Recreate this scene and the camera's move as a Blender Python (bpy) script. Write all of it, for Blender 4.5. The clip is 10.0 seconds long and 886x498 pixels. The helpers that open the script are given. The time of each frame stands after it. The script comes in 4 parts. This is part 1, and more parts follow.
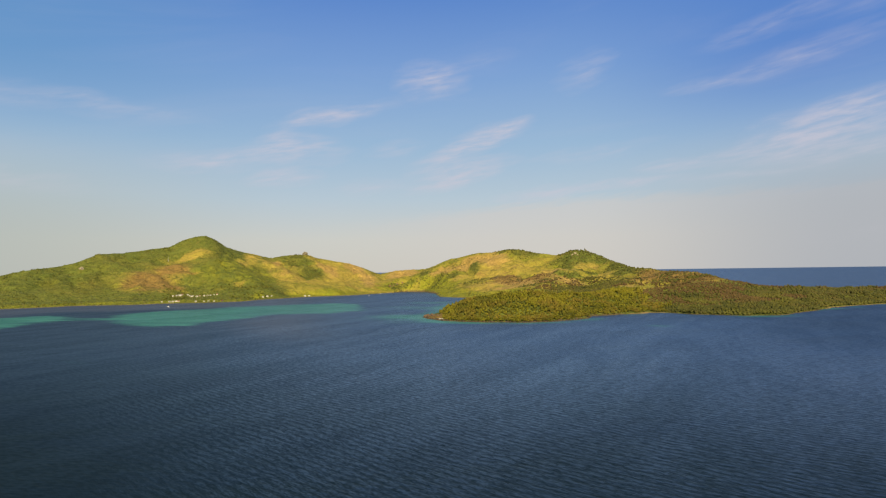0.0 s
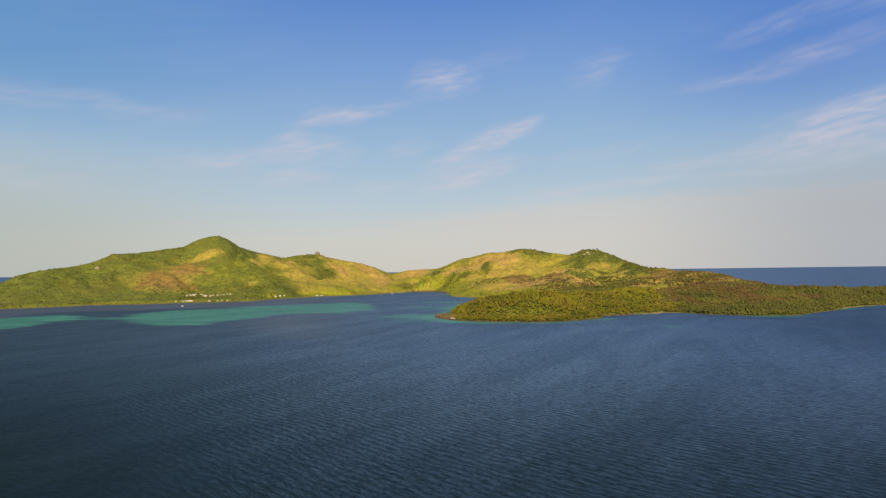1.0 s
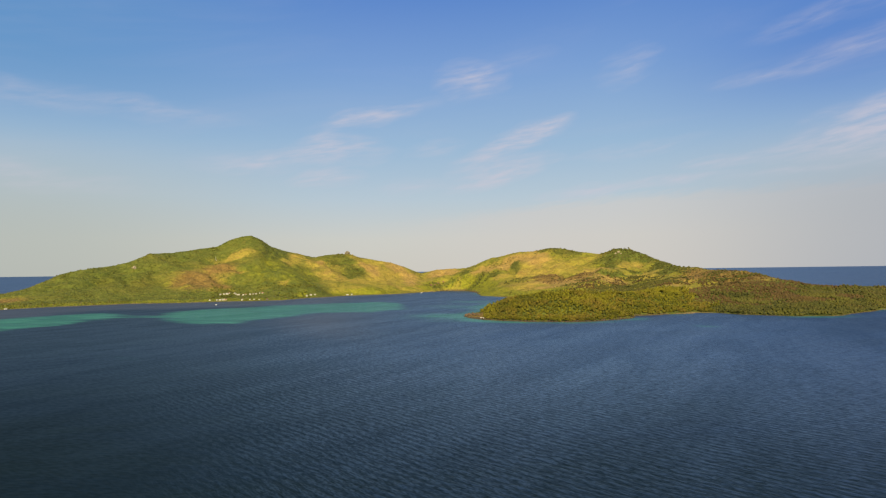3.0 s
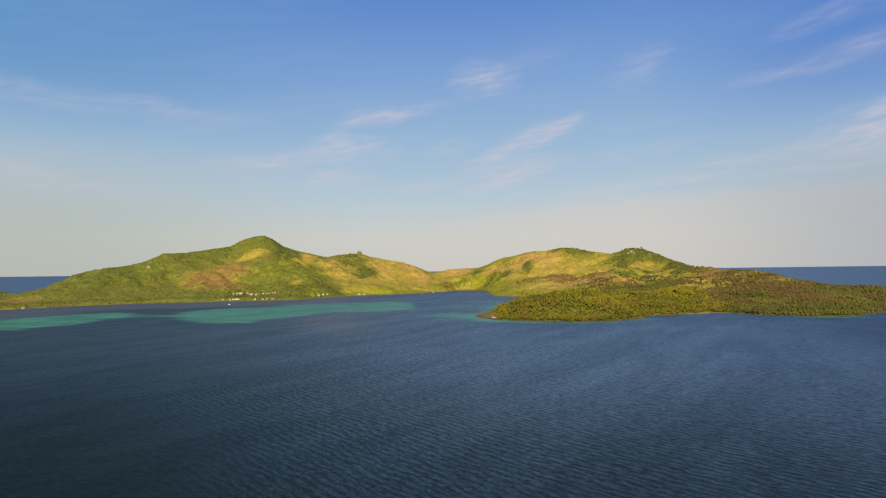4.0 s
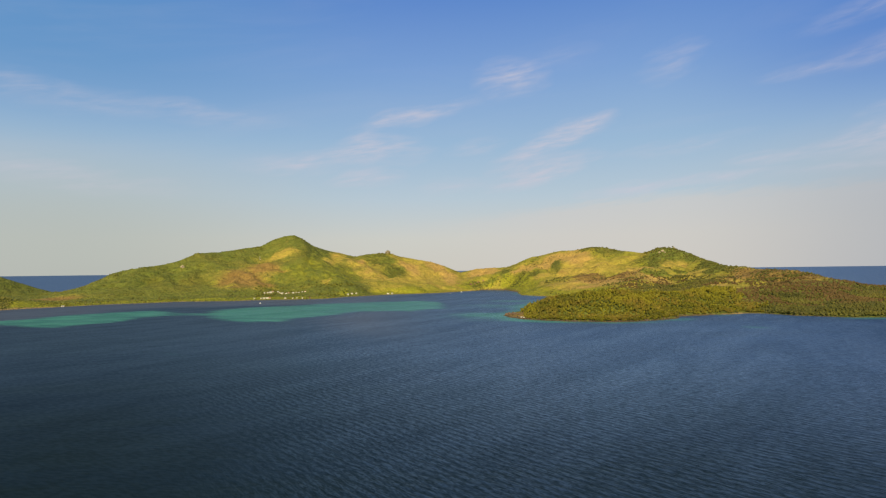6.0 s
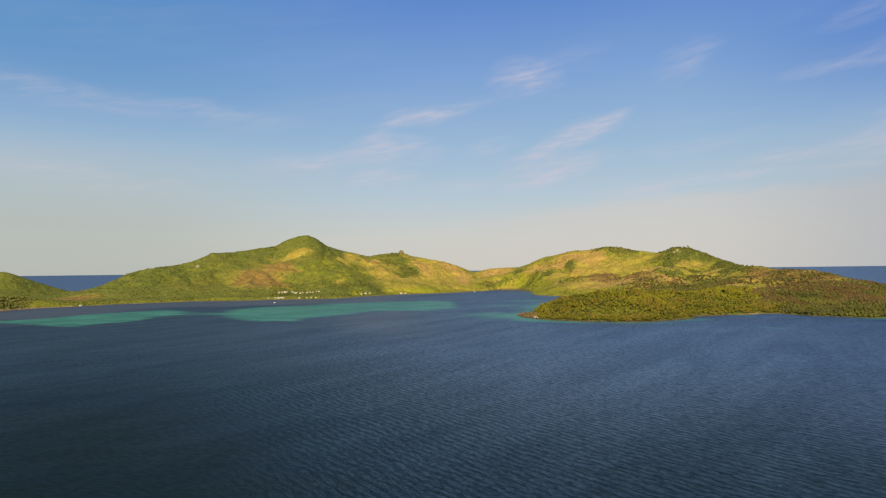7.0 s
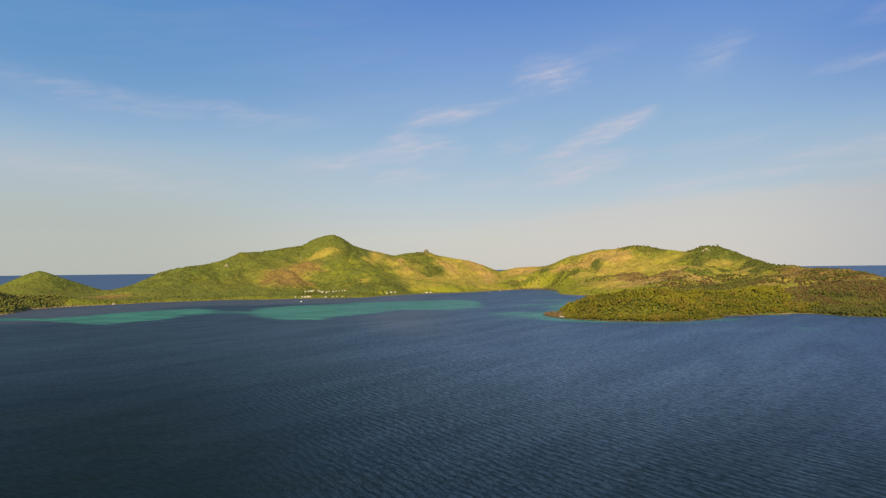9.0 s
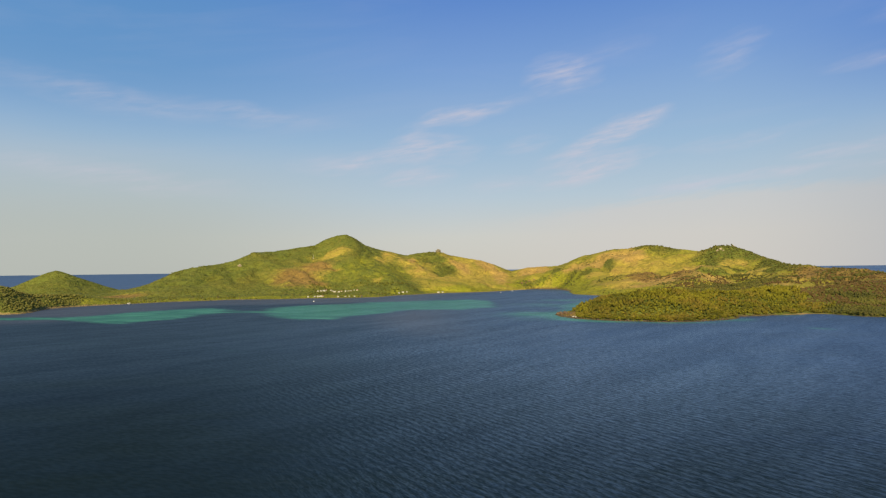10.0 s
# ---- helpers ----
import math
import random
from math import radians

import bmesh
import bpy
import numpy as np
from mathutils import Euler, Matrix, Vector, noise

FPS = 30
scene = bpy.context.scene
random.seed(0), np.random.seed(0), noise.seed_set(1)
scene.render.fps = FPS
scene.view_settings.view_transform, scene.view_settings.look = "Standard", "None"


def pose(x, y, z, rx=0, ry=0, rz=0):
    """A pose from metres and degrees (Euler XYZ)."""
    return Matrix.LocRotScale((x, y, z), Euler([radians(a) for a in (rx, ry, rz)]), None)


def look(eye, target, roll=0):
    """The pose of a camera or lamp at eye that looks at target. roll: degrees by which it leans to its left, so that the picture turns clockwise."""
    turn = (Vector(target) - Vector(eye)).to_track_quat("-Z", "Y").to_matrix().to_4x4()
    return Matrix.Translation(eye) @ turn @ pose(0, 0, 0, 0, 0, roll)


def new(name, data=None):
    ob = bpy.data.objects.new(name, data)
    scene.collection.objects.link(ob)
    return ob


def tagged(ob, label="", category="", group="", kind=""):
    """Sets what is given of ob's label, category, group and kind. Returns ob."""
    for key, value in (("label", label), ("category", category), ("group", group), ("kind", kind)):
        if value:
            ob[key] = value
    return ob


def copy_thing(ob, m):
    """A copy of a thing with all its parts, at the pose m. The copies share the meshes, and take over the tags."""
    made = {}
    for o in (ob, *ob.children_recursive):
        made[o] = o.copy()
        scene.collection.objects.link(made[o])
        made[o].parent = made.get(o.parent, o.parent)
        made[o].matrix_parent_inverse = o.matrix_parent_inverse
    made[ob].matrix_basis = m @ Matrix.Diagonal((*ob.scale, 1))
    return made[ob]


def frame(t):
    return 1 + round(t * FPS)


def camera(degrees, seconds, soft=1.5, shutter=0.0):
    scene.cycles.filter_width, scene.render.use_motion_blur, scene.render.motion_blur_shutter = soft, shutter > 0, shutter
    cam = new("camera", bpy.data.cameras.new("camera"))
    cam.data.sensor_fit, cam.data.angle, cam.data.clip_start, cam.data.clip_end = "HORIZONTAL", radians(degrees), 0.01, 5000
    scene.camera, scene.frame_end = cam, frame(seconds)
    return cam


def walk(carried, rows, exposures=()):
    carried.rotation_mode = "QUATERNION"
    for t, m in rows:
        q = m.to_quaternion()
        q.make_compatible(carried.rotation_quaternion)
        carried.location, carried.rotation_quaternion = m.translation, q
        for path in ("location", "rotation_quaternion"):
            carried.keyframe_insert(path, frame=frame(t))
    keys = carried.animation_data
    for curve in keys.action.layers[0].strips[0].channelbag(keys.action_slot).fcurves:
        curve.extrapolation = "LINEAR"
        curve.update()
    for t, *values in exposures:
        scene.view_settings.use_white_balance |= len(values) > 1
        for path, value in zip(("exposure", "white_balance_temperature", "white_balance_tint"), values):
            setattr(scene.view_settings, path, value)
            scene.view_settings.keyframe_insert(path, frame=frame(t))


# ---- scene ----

# The drone hovers over the channel, 70 m above the sea, and turns slowly to its left.
cam = camera(70.8, 10.0, soft=1.28)
EYE = 70.0
ROWS = [
    (0.0, 2.079, 0.722, 0.0), (0.5, 2.072, 0.720, 0.486), (1.0, 2.064, 0.719, 1.081), (1.5, 2.056, 0.724, 1.773),
    (2.0, 2.047, 0.725, 2.462), (2.5, 2.041, 0.724, 3.195), (2.7, 2.039, 0.723, 3.435), (3.8, 2.030, 0.717, 4.600), (4.0, 2.028, 0.715, 4.835), (4.5, 2.016, 0.703, 5.436),
    (5.0, 2.005, 0.690, 6.138), (5.5, 2.004, 0.688, 6.834), (5.7, 2.003, 0.686, 7.075), (6.8, 1.999, 0.677, 8.380), (7.0, 1.998, 0.675, 8.637), (7.5, 1.986, 0.675, 9.270),
    (8.0, 1.978, 0.677, 9.946), (8.5, 1.960, 0.677, 10.511), (9.0, 1.947, 0.685, 10.945), (9.5, 1.941, 0.687, 11.445),
    (10.0, 1.940, 0.685, 12.041),
]
walk(cam, [(t, pose(0, 0, EYE, 90 + pitch, roll, yaw)) for t, pitch, roll, yaw in ROWS])

# ---- world, sun, exposure ----
SUN_BEARING, SUN_HEIGHT = 179.0, 27.0      # degrees clockwise from +y, degrees above the horizon
scene.view_settings.exposure = 0.65


def nodes_of(owner):
    owner.use_nodes = True
    owner.node_tree.nodes.clear()
    return owner.node_tree


def add(tree, kind, inputs=None, **settings):
    node = tree.nodes.new(kind)
    for key, value in settings.items():
        setattr(node, key, value)
    for key, value in (inputs or {}).items():
        if isinstance(value, bpy.types.NodeSocket):
            tree.links.new(value, node.inputs[key])
        else:
            node.inputs[key].default_value = value
    return node


def calc(tree, op, a, b=0.0, clamp=False):
    return add(tree, "ShaderNodeMath", {0: a, 1: b}, operation=op, use_clamp=clamp).outputs[0]


def mixed(tree, fac, a, b, blend="MIX"):
    return add(tree, "ShaderNodeMix", {0: fac, 6: a, 7: b}, data_type="RGBA", blend_type=blend).outputs[2]


def ramp(tree, fac, low, high, out_low=0.0, out_high=1.0):
    return add(tree, "ShaderNodeMapRange", {0: fac, 1: low, 2: high, 3: out_low, 4: out_high}, interpolation_type="SMOOTHSTEP").outputs[0]


# thin high cloud: bearing, height, half length, half width (degrees), slant, strength
WISPS = [
    (-0.9, 17.2, 3.7, 1.7, -2, 1.1), (3.6, 18.6, 3.5, 0.9, 12, 0.25), (-10.2, 14.1, 4.6, 1.0, 8, 1.2), (-6.0, 15.1, 4.5, 0.7, 12, 0.25),
    (-13.8, 12.6, 3.2, 1.6, 32, 0.45), (-13.2, 10.9, 5.0, 1.3, 3, 1.25), (-20.0, 9.8, 6.0, 1.0, 7, 0.95), (-14.6, 8.5, 3.6, 1.0, 4, 1.05),
    (1.0, 10.4, 5.6, 1.0, 22, 1.1), (4.4, 12.3, 4.6, 0.9, 17, 1.0), (5.8, 13.1, 3.0, 0.7, 8, 0.8), (1.6, 8.7, 5.6, 1.0, 16, 1.35), (13.2, 17.4, 3.0, 1.5, 24, 0.6),
    (24.2, 15.3, 5.0, 0.5, 3, 0.55), (30.8, 16.6, 6.5, 1.1, 12, 0.55), (28.2, 19.3, 6.5, 0.9, 15, 0.55), (36.0, 20.0, 6.0, 1.0, 12, 0.35),
    (30.8, 10.3, 8.5, 1.5, 9, 1.4), (33.6, 12.4, 6.5, 1.0, 10, 1.25), (34.0, 9.0, 8.0, 0.9, 6, 0.7), (20.6, 8.8, 3.8, 0.6, 6, 0.75),
    (-4.5, 11.2, 3.4, 0.8, 8, 0.6), (-6.4, 7.8, 3.6, 0.8, 6, 0.5), (13.5, 10.5, 7.0, 0.6, 5, 0.4), (10.0, 7.1, 5.5, 0.55, 5, 0.95), (17.0, 7.5, 5.0, 0.4, 4, 0.7), (26.0, 7.6, 7.0, 0.4, 2, 0.4)]
WEST_WISPS = [(-33.0, 13.8, 11.0, 1.0, -5, 0.38), (-42.0, 14.4, 9.0, 1.2, -8, 0.4), (-27.0, 13.6, 8.0, 0.8, -4, 0.25), (-40.0, 8.0, 11.0, 1.1, -6, 0.6)]
SKY_STRENGTH = 0.05
world = bpy.data.worlds.new("sky")
scene.world = world
tree = nodes_of(world)
sky = add(tree, "ShaderNodeTexSky", sky_type="NISHITA", sun_disc=False, sun_elevation=radians(SUN_HEIGHT),
          sun_rotation=radians(SUN_BEARING), altitude=0.0, air_density=1.0, dust_density=1.3, ozone_density=1.5)
way = add(tree, "ShaderNodeSeparateXYZ", {0: add(tree, "ShaderNodeTexCoord").outputs["Generated"]})
bearing = calc(tree, "DEGREES", calc(tree, "ARCTAN2", way.outputs[0], way.outputs[1]))
height = calc(tree, "DEGREES", calc(tree, "ARCSINE", way.outputs[2]))
chart = add(tree, "ShaderNodeCombineXYZ", {0: bearing, 1: height}).outputs[0]
# ragged outlines: the chart is pushed about before the wisps are laid on it
push_at = add(tree, "ShaderNodeMapping", {0: chart, 2: (0, 0, radians(15)), 3: (6.0, 1.6, 1)}, vector_type="TEXTURE").outputs[0]
push = add(tree, "ShaderNodeTexNoise", {"Vector": push_at, "Scale": 1.0, "Detail": 2.0, "Roughness": 0.5}).outputs[1]
push = add(tree, "ShaderNodeVectorMath", {0: push, 1: (0.5, 0.5, 0.5)}, operation="SUBTRACT").outputs[0]
push = add(tree, "ShaderNodeVectorMath", {0: push, 1: (4.0, 1.5, 0.0)}, operation="MULTIPLY").outputs[0]
pushed = add(tree, "ShaderNodeVectorMath", {0: chart, 1: push}, operation="ADD").outputs[0]
cover = 0.0
for u, v, length, width, slant, strength in WISPS + WEST_WISPS:
    local = add(tree, "ShaderNodeMapping", {0: pushed, 1: (u, v, 0), 2: (0, 0, radians(slant)), 3: (length * 1.1, width * 1.2, 1)}, vector_type="TEXTURE")
    ball = add(tree, "ShaderNodeTexGradient", {0: local.outputs[0]}, gradient_type="SPHERICAL")
    cover = add(tree, "ShaderNodeMath", {0: ball.outputs[1], 1: strength, 2: cover}, operation="MULTIPLY_ADD").outputs[0]
half_push = add(tree, "ShaderNodeVectorMath", {0: push, 1: (0.35, 0.35, 0.0)}, operation="MULTIPLY").outputs[0]
half_pushed = add(tree, "ShaderNodeVectorMath", {0: chart, 1: half_push}, operation="ADD").outputs[0]
drawn = add(tree, "ShaderNodeMapping", {0: half_pushed, 2: (0, 0, radians(9)), 3: (2.8, 0.5, 1)}, vector_type="TEXTURE").outputs[0]
strands = add(tree, "ShaderNodeTexNoise", {"Vector": drawn, "Scale": 1.0, "Detail": 5.0, "Roughness": 0.55, "Distortion": 0.0}).outputs[0]
veil_at = add(tree, "ShaderNodeMapping", {0: chart, 2: (0, 0, radians(6)), 3: (26.0, 4.0, 1)}, vector_type="TEXTURE").outputs[0]
veil = add(tree, "ShaderNodeTexNoise", {"Vector": veil_at, "Scale": 1.0, "Detail": 5.0, "Roughness": 0.6, "Distortion": 0.6}).outputs[0]
wisp = calc(tree, "MULTIPLY", cover, ramp(tree, strands, 0.25, 0.75, 0.15, 1.0))
thin = calc(tree, "MULTIPLY", ramp(tree, veil, 0.45, 0.8), 0.12)
cloud = calc(tree, "MULTIPLY", calc(tree, "ADD", wisp, thin), ramp(tree, height, 0.0, 4.0), clamp=True)
# clear afternoon air: the low sky is paler and the blue deeper than the bare model gives
low_sky = add(tree, "ShaderNodeValToRGB", {0: calc(tree, "DIVIDE", height, 60.0)})
tones = [(0.0, (0.635, 0.61, 0.545)), (0.05, (0.625, 0.628, 0.585)), (0.11, (0.485, 0.592, 0.675)), (0.19, (0.335, 0.500, 0.690)),
         (0.30, (0.205, 0.365, 0.68)), (0.41, (0.105, 0.245, 0.62)), (0.6, (0.075, 0.175, 0.43)), (1.0, (0.05, 0.12, 0.33))]
while len(low_sky.color_ramp.elements) < len(tones):
    low_sky.color_ramp.elements.new(0.5)
for element, (at, tone) in zip(low_sky.color_ramp.elements, tones):
    element.position, element.color = at, (*tone, 1.0)
low = ramp(tree, height, 3.0, 14.0, 1.0, 0.0)
east = calc(tree, "MULTIPLY", ramp(tree, bearing, 10.0, 36.0, 0.0, 0.85), low)
west = calc(tree, "MULTIPLY", ramp(tree, bearing, -10.0, -40.0, 0.0, 0.7), low)
tinted = mixed(tree, east, low_sky.outputs[0], (0.385, 0.416, 0.470, 1.0))
tinted = mixed(tree, west, tinted, (0.440, 0.482, 0.450, 1.0))
high_west = calc(tree, "MULTIPLY", ramp(tree, bearing, -8.0, -42.0, 0.0, 0.6), ramp(tree, height, 9.0, 18.0))
tinted = mixed(tree, high_west, tinted, (0.096, 0.290, 0.555, 1.0))
high_east = calc(tree, "MULTIPLY", ramp(tree, bearing, 10.0, 32.0, 0.0, 0.72), ramp(tree, height, 8.0, 18.0))
tinted = mixed(tree, high_east, tinted, (0.082, 0.215, 0.60, 1.0))
model = mixed(tree, 1.0, sky.outputs[0], (SKY_STRENGTH, SKY_STRENGTH, SKY_STRENGTH, 1.0), "MULTIPLY")
air = mixed(tree, ramp(tree, height, 25.0, 65.0, 0.92, 0.75), model, tinted)
# a low cream bank, its top rising to the east
edge = ramp(tree, bearing, -14.0, 15.0, 4.15, 6.35)
edge = add(tree, "ShaderNodeMath", {0: strands, 1: 1.7, 2: edge}, operation="MULTIPLY_ADD").outputs[0]
bank = calc(tree, "MULTIPLY", ramp(tree, calc(tree, "SUBTRACT", edge, height), 0.2, 1.5), ramp(tree, bearing, -14.0, 6.0, 0.0, 0.55))
air = mixed(tree, bank, air, mixed(tree, ramp(tree, bearing, 12.0, 34.0), (0.63, 0.595, 0.565, 1.0), (0.465, 0.475, 0.500, 1.0)))
CLOUD = (0.61, 0.575, 0.65, 1.0)
shown = mixed(tree, calc(tree, "MULTIPLY", cloud, 0.62), air, CLOUD)
backdrop = add(tree, "ShaderNodeBackground", {0: shown, 1: 0.64})
add(tree, "ShaderNodeOutputWorld", {0: backdrop.outputs[0]})

sun = new("sun", bpy.data.lights.new("sun", "SUN"))
sun.data.energy, sun.data.angle, sun.data.color = 5.0, radians(0.6), (1.0, 0.83, 0.52)
b, e = radians(SUN_BEARING), radians(SUN_HEIGHT)
toward = Vector((math.sin(b) * math.cos(e), math.cos(b) * math.cos(e), math.sin(e)))
sun.matrix_world = look(toward * 500, (0, 0, 0))

# ---- materials ----


def surface(name, rough=0.8, spec=0.3):
    mat = bpy.data.materials.new(name)
    t = nodes_of(mat)
    bsdf = add(t, "ShaderNodeBsdfPrincipled", {"Roughness": rough, "Specular IOR Level": spec})
    add(t, "ShaderNodeOutputMaterial", {0: bsdf.outputs[0]})
    return mat, t, bsdf


def place(t, scale=(1, 1, 1), turn=0.0):
    at = add(t, "ShaderNodeNewGeometry").outputs["Position"]
    return add(t, "ShaderNodeMapping", {0: at, 2: (0, 0, radians(turn)), 3: scale}, vector_type="TEXTURE").outputs[0]


def grain(t, size, detail=4.0, rough=0.6, distort=0.0, turn=0.0):
    size = size if isinstance(size, tuple) else (size, size, size)
    return add(t, "ShaderNodeTexNoise", {"Vector": place(t, size, turn), "Scale": 1.0, "Detail": detail, "Roughness": rough, "Distortion": distort}).outputs[0]


def attribute(t, name):
    return add(t, "ShaderNodeAttribute", attribute_name=name).outputs["Fac"]


def rgb(r, g, b):
    return (r, g, b, 1.0)


def land_material():
    mat, t, bsdf = surface("hill_ground", 0.95, 0.1)
    wide, mid, fine = grain(t, 110.0, 5, 0.65), grain(t, 30.0, 5, 0.7, 0.4), grain(t, 6.0, 4, 0.75)
    grass = mixed(t, ramp(t, wide, 0.35, 0.65), rgb(0.240, 0.228, 0.028), rgb(0.315, 0.250, 0.040))
    dry = mixed(t, ramp(t, mid, 0.35, 0.7), rgb(0.395, 0.286, 0.058), rgb(0.325, 0.258, 0.040))
    tan = mixed(t, ramp(t, mid, 0.35, 0.7), rgb(0.455, 0.286, 0.088), rgb(0.385, 0.254, 0.060))
    rust = mixed(t, ramp(t, mid, 0.35, 0.7), rgb(0.252, 0.148, 0.046), rgb(0.190, 0.118, 0.038))
    scrub = mixed(t, ramp(t, mid, 0.3, 0.7), rgb(0.076, 0.104, 0.020), rgb(0.124, 0.150, 0.027))
    scrub = mixed(t, ramp(t, grain(t, 210.0, 5, 0.65, 0.6), 0.46, 0.66, 0.0, 0.55), scrub, mixed(t, mid, rgb(0.132, 0.118, 0.020), rgb(0.170, 0.146, 0.027)))
    scrub = mixed(t, ramp(t, grain(t, 85.0, 5, 0.7, 0.6), 0.50, 0.70, 0.0, 0.7), scrub, rgb(0.098, 0.106, 0.017))
    lush = mixed(t, ramp(t, mid, 0.3, 0.7), rgb(0.205, 0.220, 0.016), rgb(0.265, 0.250, 0.020))
    sand = mixed(t, ramp(t, fine, 0.3, 0.7), rgb(0.250, 0.175, 0.072), rgb(0.330, 0.235, 0.105))
    rock = mixed(t, ramp(t, fine, 0.3, 0.7), rgb(0.070, 0.050, 0.028), rgb(0.175, 0.125, 0.066))
    # the slopes are patched with fresh green and with pinkish dry stalks
    fresh = ramp(t, grain(t, 75.0, 6, 0.7, 0.8), 0.52, 0.68, 0.0, 0.75)
    stalks = ramp(t, grain(t, 58.0, 6, 0.7, 0.8, 40), 0.52, 0.70, 0.0, 0.75)
    grass = mixed(t, fresh, grass, rgb(0.170, 0.180, 0.018))
    dry = mixed(t, calc(t, "MULTIPLY", fresh, 0.7), dry, rgb(0.215, 0.205, 0.022))
    grass, dry = mixed(t, stalks, grass, rgb(0.310, 0.208, 0.056)), mixed(t, stalks, dry, rgb(0.335, 0.212, 0.060))
    colour = grass
    for name, cover in (("dry", dry), ("tan", tan), ("rust", rust), ("scrub", scrub), ("lush", lush), ("sand", sand), ("rock", rock)):
        jitter = calc(t, "ADD", attribute(t, name), calc(t, "ADD", calc(t, "MULTIPLY", calc(t, "SUBTRACT", mid, 0.5), 1.3), calc(t, "MULTIPLY", calc(t, "SUBTRACT", fine, 0.5), 0.6)))
        colour = mixed(t, ramp(t, jitter, 0.25, 0.85, 0.0, 0.85), colour, cover)
    tufts = grain(t, 19.0, 5, 0.7, 0.9)
    colour = mixed(t, ramp(t, tufts, 0.46, 0.62, 0.0, 0.55), colour, rgb(0.52, 0.54, 0.52), "MULTIPLY")
    colour = mixed(t, ramp(t, grain(t, 11.0, 3, 0.6, 0.5, 25), 0.54, 0.68, 0.0, 0.2), colour, rgb(0.310, 0.235, 0.060))
    colour = mixed(t, ramp(t, fine, 0.44, 0.64, 0.0, 0.5), colour, rgb(0.55, 0.57, 0.55), "MULTIPLY")
    t.links.new(colour, bsdf.inputs["Base Color"])
    lift = calc(t, "ADD", calc(t, "MULTIPLY", mid, 3.0), calc(t, "ADD", calc(t, "MULTIPLY", tufts, 2.0), fine))
    t.links.new(add(t, "ShaderNodeBump", {"Height": lift, "Strength": 0.75, "Distance": 3.5}).outputs[0], bsdf.inputs["Normal"])
    return mat


def water_material():
    mat = bpy.data.materials.new("sea_water")
    t = nodes_of(mat)
    patch = grain(t, (300.0, 90.0, 1.0), 4, 0.6, 0.5, 14)
    # darkening nearby and to the left is painted into the body colour
    body_tone = mixed(t, attribute(t, "painted_falloff"), rgb(0.0050, 0.0100, 0.0085), rgb(0.0170, 0.0420, 0.1020))
    deep = mixed(t, ramp(t, patch, 0.3, 0.7, 0.0, 0.45), body_tone, rgb(0.0040, 0.0110, 0.0280))
    weed = mixed(t, attribute(t, "weed"), deep, rgb(0.040, 0.047, 0.066))
    ragged = grain(t, (110.0, 32.0, 1.0), 6, 0.7, 0.9, -12)
    shoal = calc(t, "ADD", attribute(t, "shoal"), calc(t, "MULTIPLY", calc(t, "SUBTRACT", ragged, 0.5), 1.2))
    pale = mixed(t, ramp(t, ragged, 0.35, 0.7), rgb(0.018, 0.105, 0.072), rgb(0.046, 0.200, 0.125))
    pale = mixed(t, ramp(t, grain(t, (110.0, 15.0, 1.0), 5, 0.65, 0.6, -14), 0.48, 0.64, 0.0, 0.62), pale, rgb(0.012, 0.062, 0.062))
    # open sea beyond the island: deeper blue, with distance haze painted in
    colour = mixed(t, ramp(t, shoal, 0.22, 0.80), mixed(t, attribute(t, "ocean_haze"), weed, rgb(0.042, 0.077, 0.156)), pale)
    # wind waves: long crests, the chop that rides on them, and fine ripples; the wind veers a little from place to place
    veer = add(t, "ShaderNodeTexNoise", {"Vector": place(t, (130.0, 130.0, 1.0)), "Scale": 1.0, "Detail": 1.0}).outputs[1]
    veer = add(t, "ShaderNodeVectorMath", {0: veer, 1: (10.0, 10.0, 0.0)}, operation="MULTIPLY").outputs[0]
    veered = add(t, "ShaderNodeVectorMath", {0: add(t, "ShaderNodeNewGeometry").outputs["Position"], 1: veer}, operation="ADD").outputs[0]

    def waves(long, short, turn, detail, distort=0.0):
        at = add(t, "ShaderNodeMapping", {0: veered, 2: (0, 0, radians(turn)), 3: (long, short, 1.0)}, vector_type="TEXTURE").outputs[0]
        return add(t, "ShaderNodeTexNoise", {"Vector": at, "Scale": 1.0, "Detail": detail, "Roughness": 0.5, "Distortion": distort}).outputs[0]

    roll, swell, ripple = waves(9.0, 2.2, -42, 2, 0.1), waves(4.8, 1.15, -45, 2, 0.1), waves(2.0, 0.55, -46, 0)
    gusts = ramp(t, grain(t, (420.0, 120.0, 1.0), 3, 0.55, 0.6, 52), 0.3, 0.7, 0.6, 1.0)
    streaks = grain(t, (210.0, 42.0, 1.0), 5, 0.62, 0.6, 64)
    wave = calc(t, "MULTIPLY", calc(t, "ADD", calc(t, "MULTIPLY", roll, 2.0), calc(t, "ADD", calc(t, "MULTIPLY", swell, 1.5), calc(t, "MULTIPLY", ripple, 0.5))), gusts)
    normal = add(t, "ShaderNodeBump", {"Height": wave, "Strength": 1.0, "Distance": 0.20}).outputs[0]
    body = add(t, "ShaderNodeBsdfDiffuse", {"Color": colour})
    gloss = add(t, "ShaderNodeBsdfGlossy", {"Color": rgb(0.83, 0.945, 0.96), "Roughness": 0.34, "Normal": normal})
    # ruffled water never mirrors the low sky fully: the facing slopes of the ripples cap the gloss
    fresnel = add(t, "ShaderNodeFresnel", {"IOR": 1.33, "Normal": normal}).outputs[0]
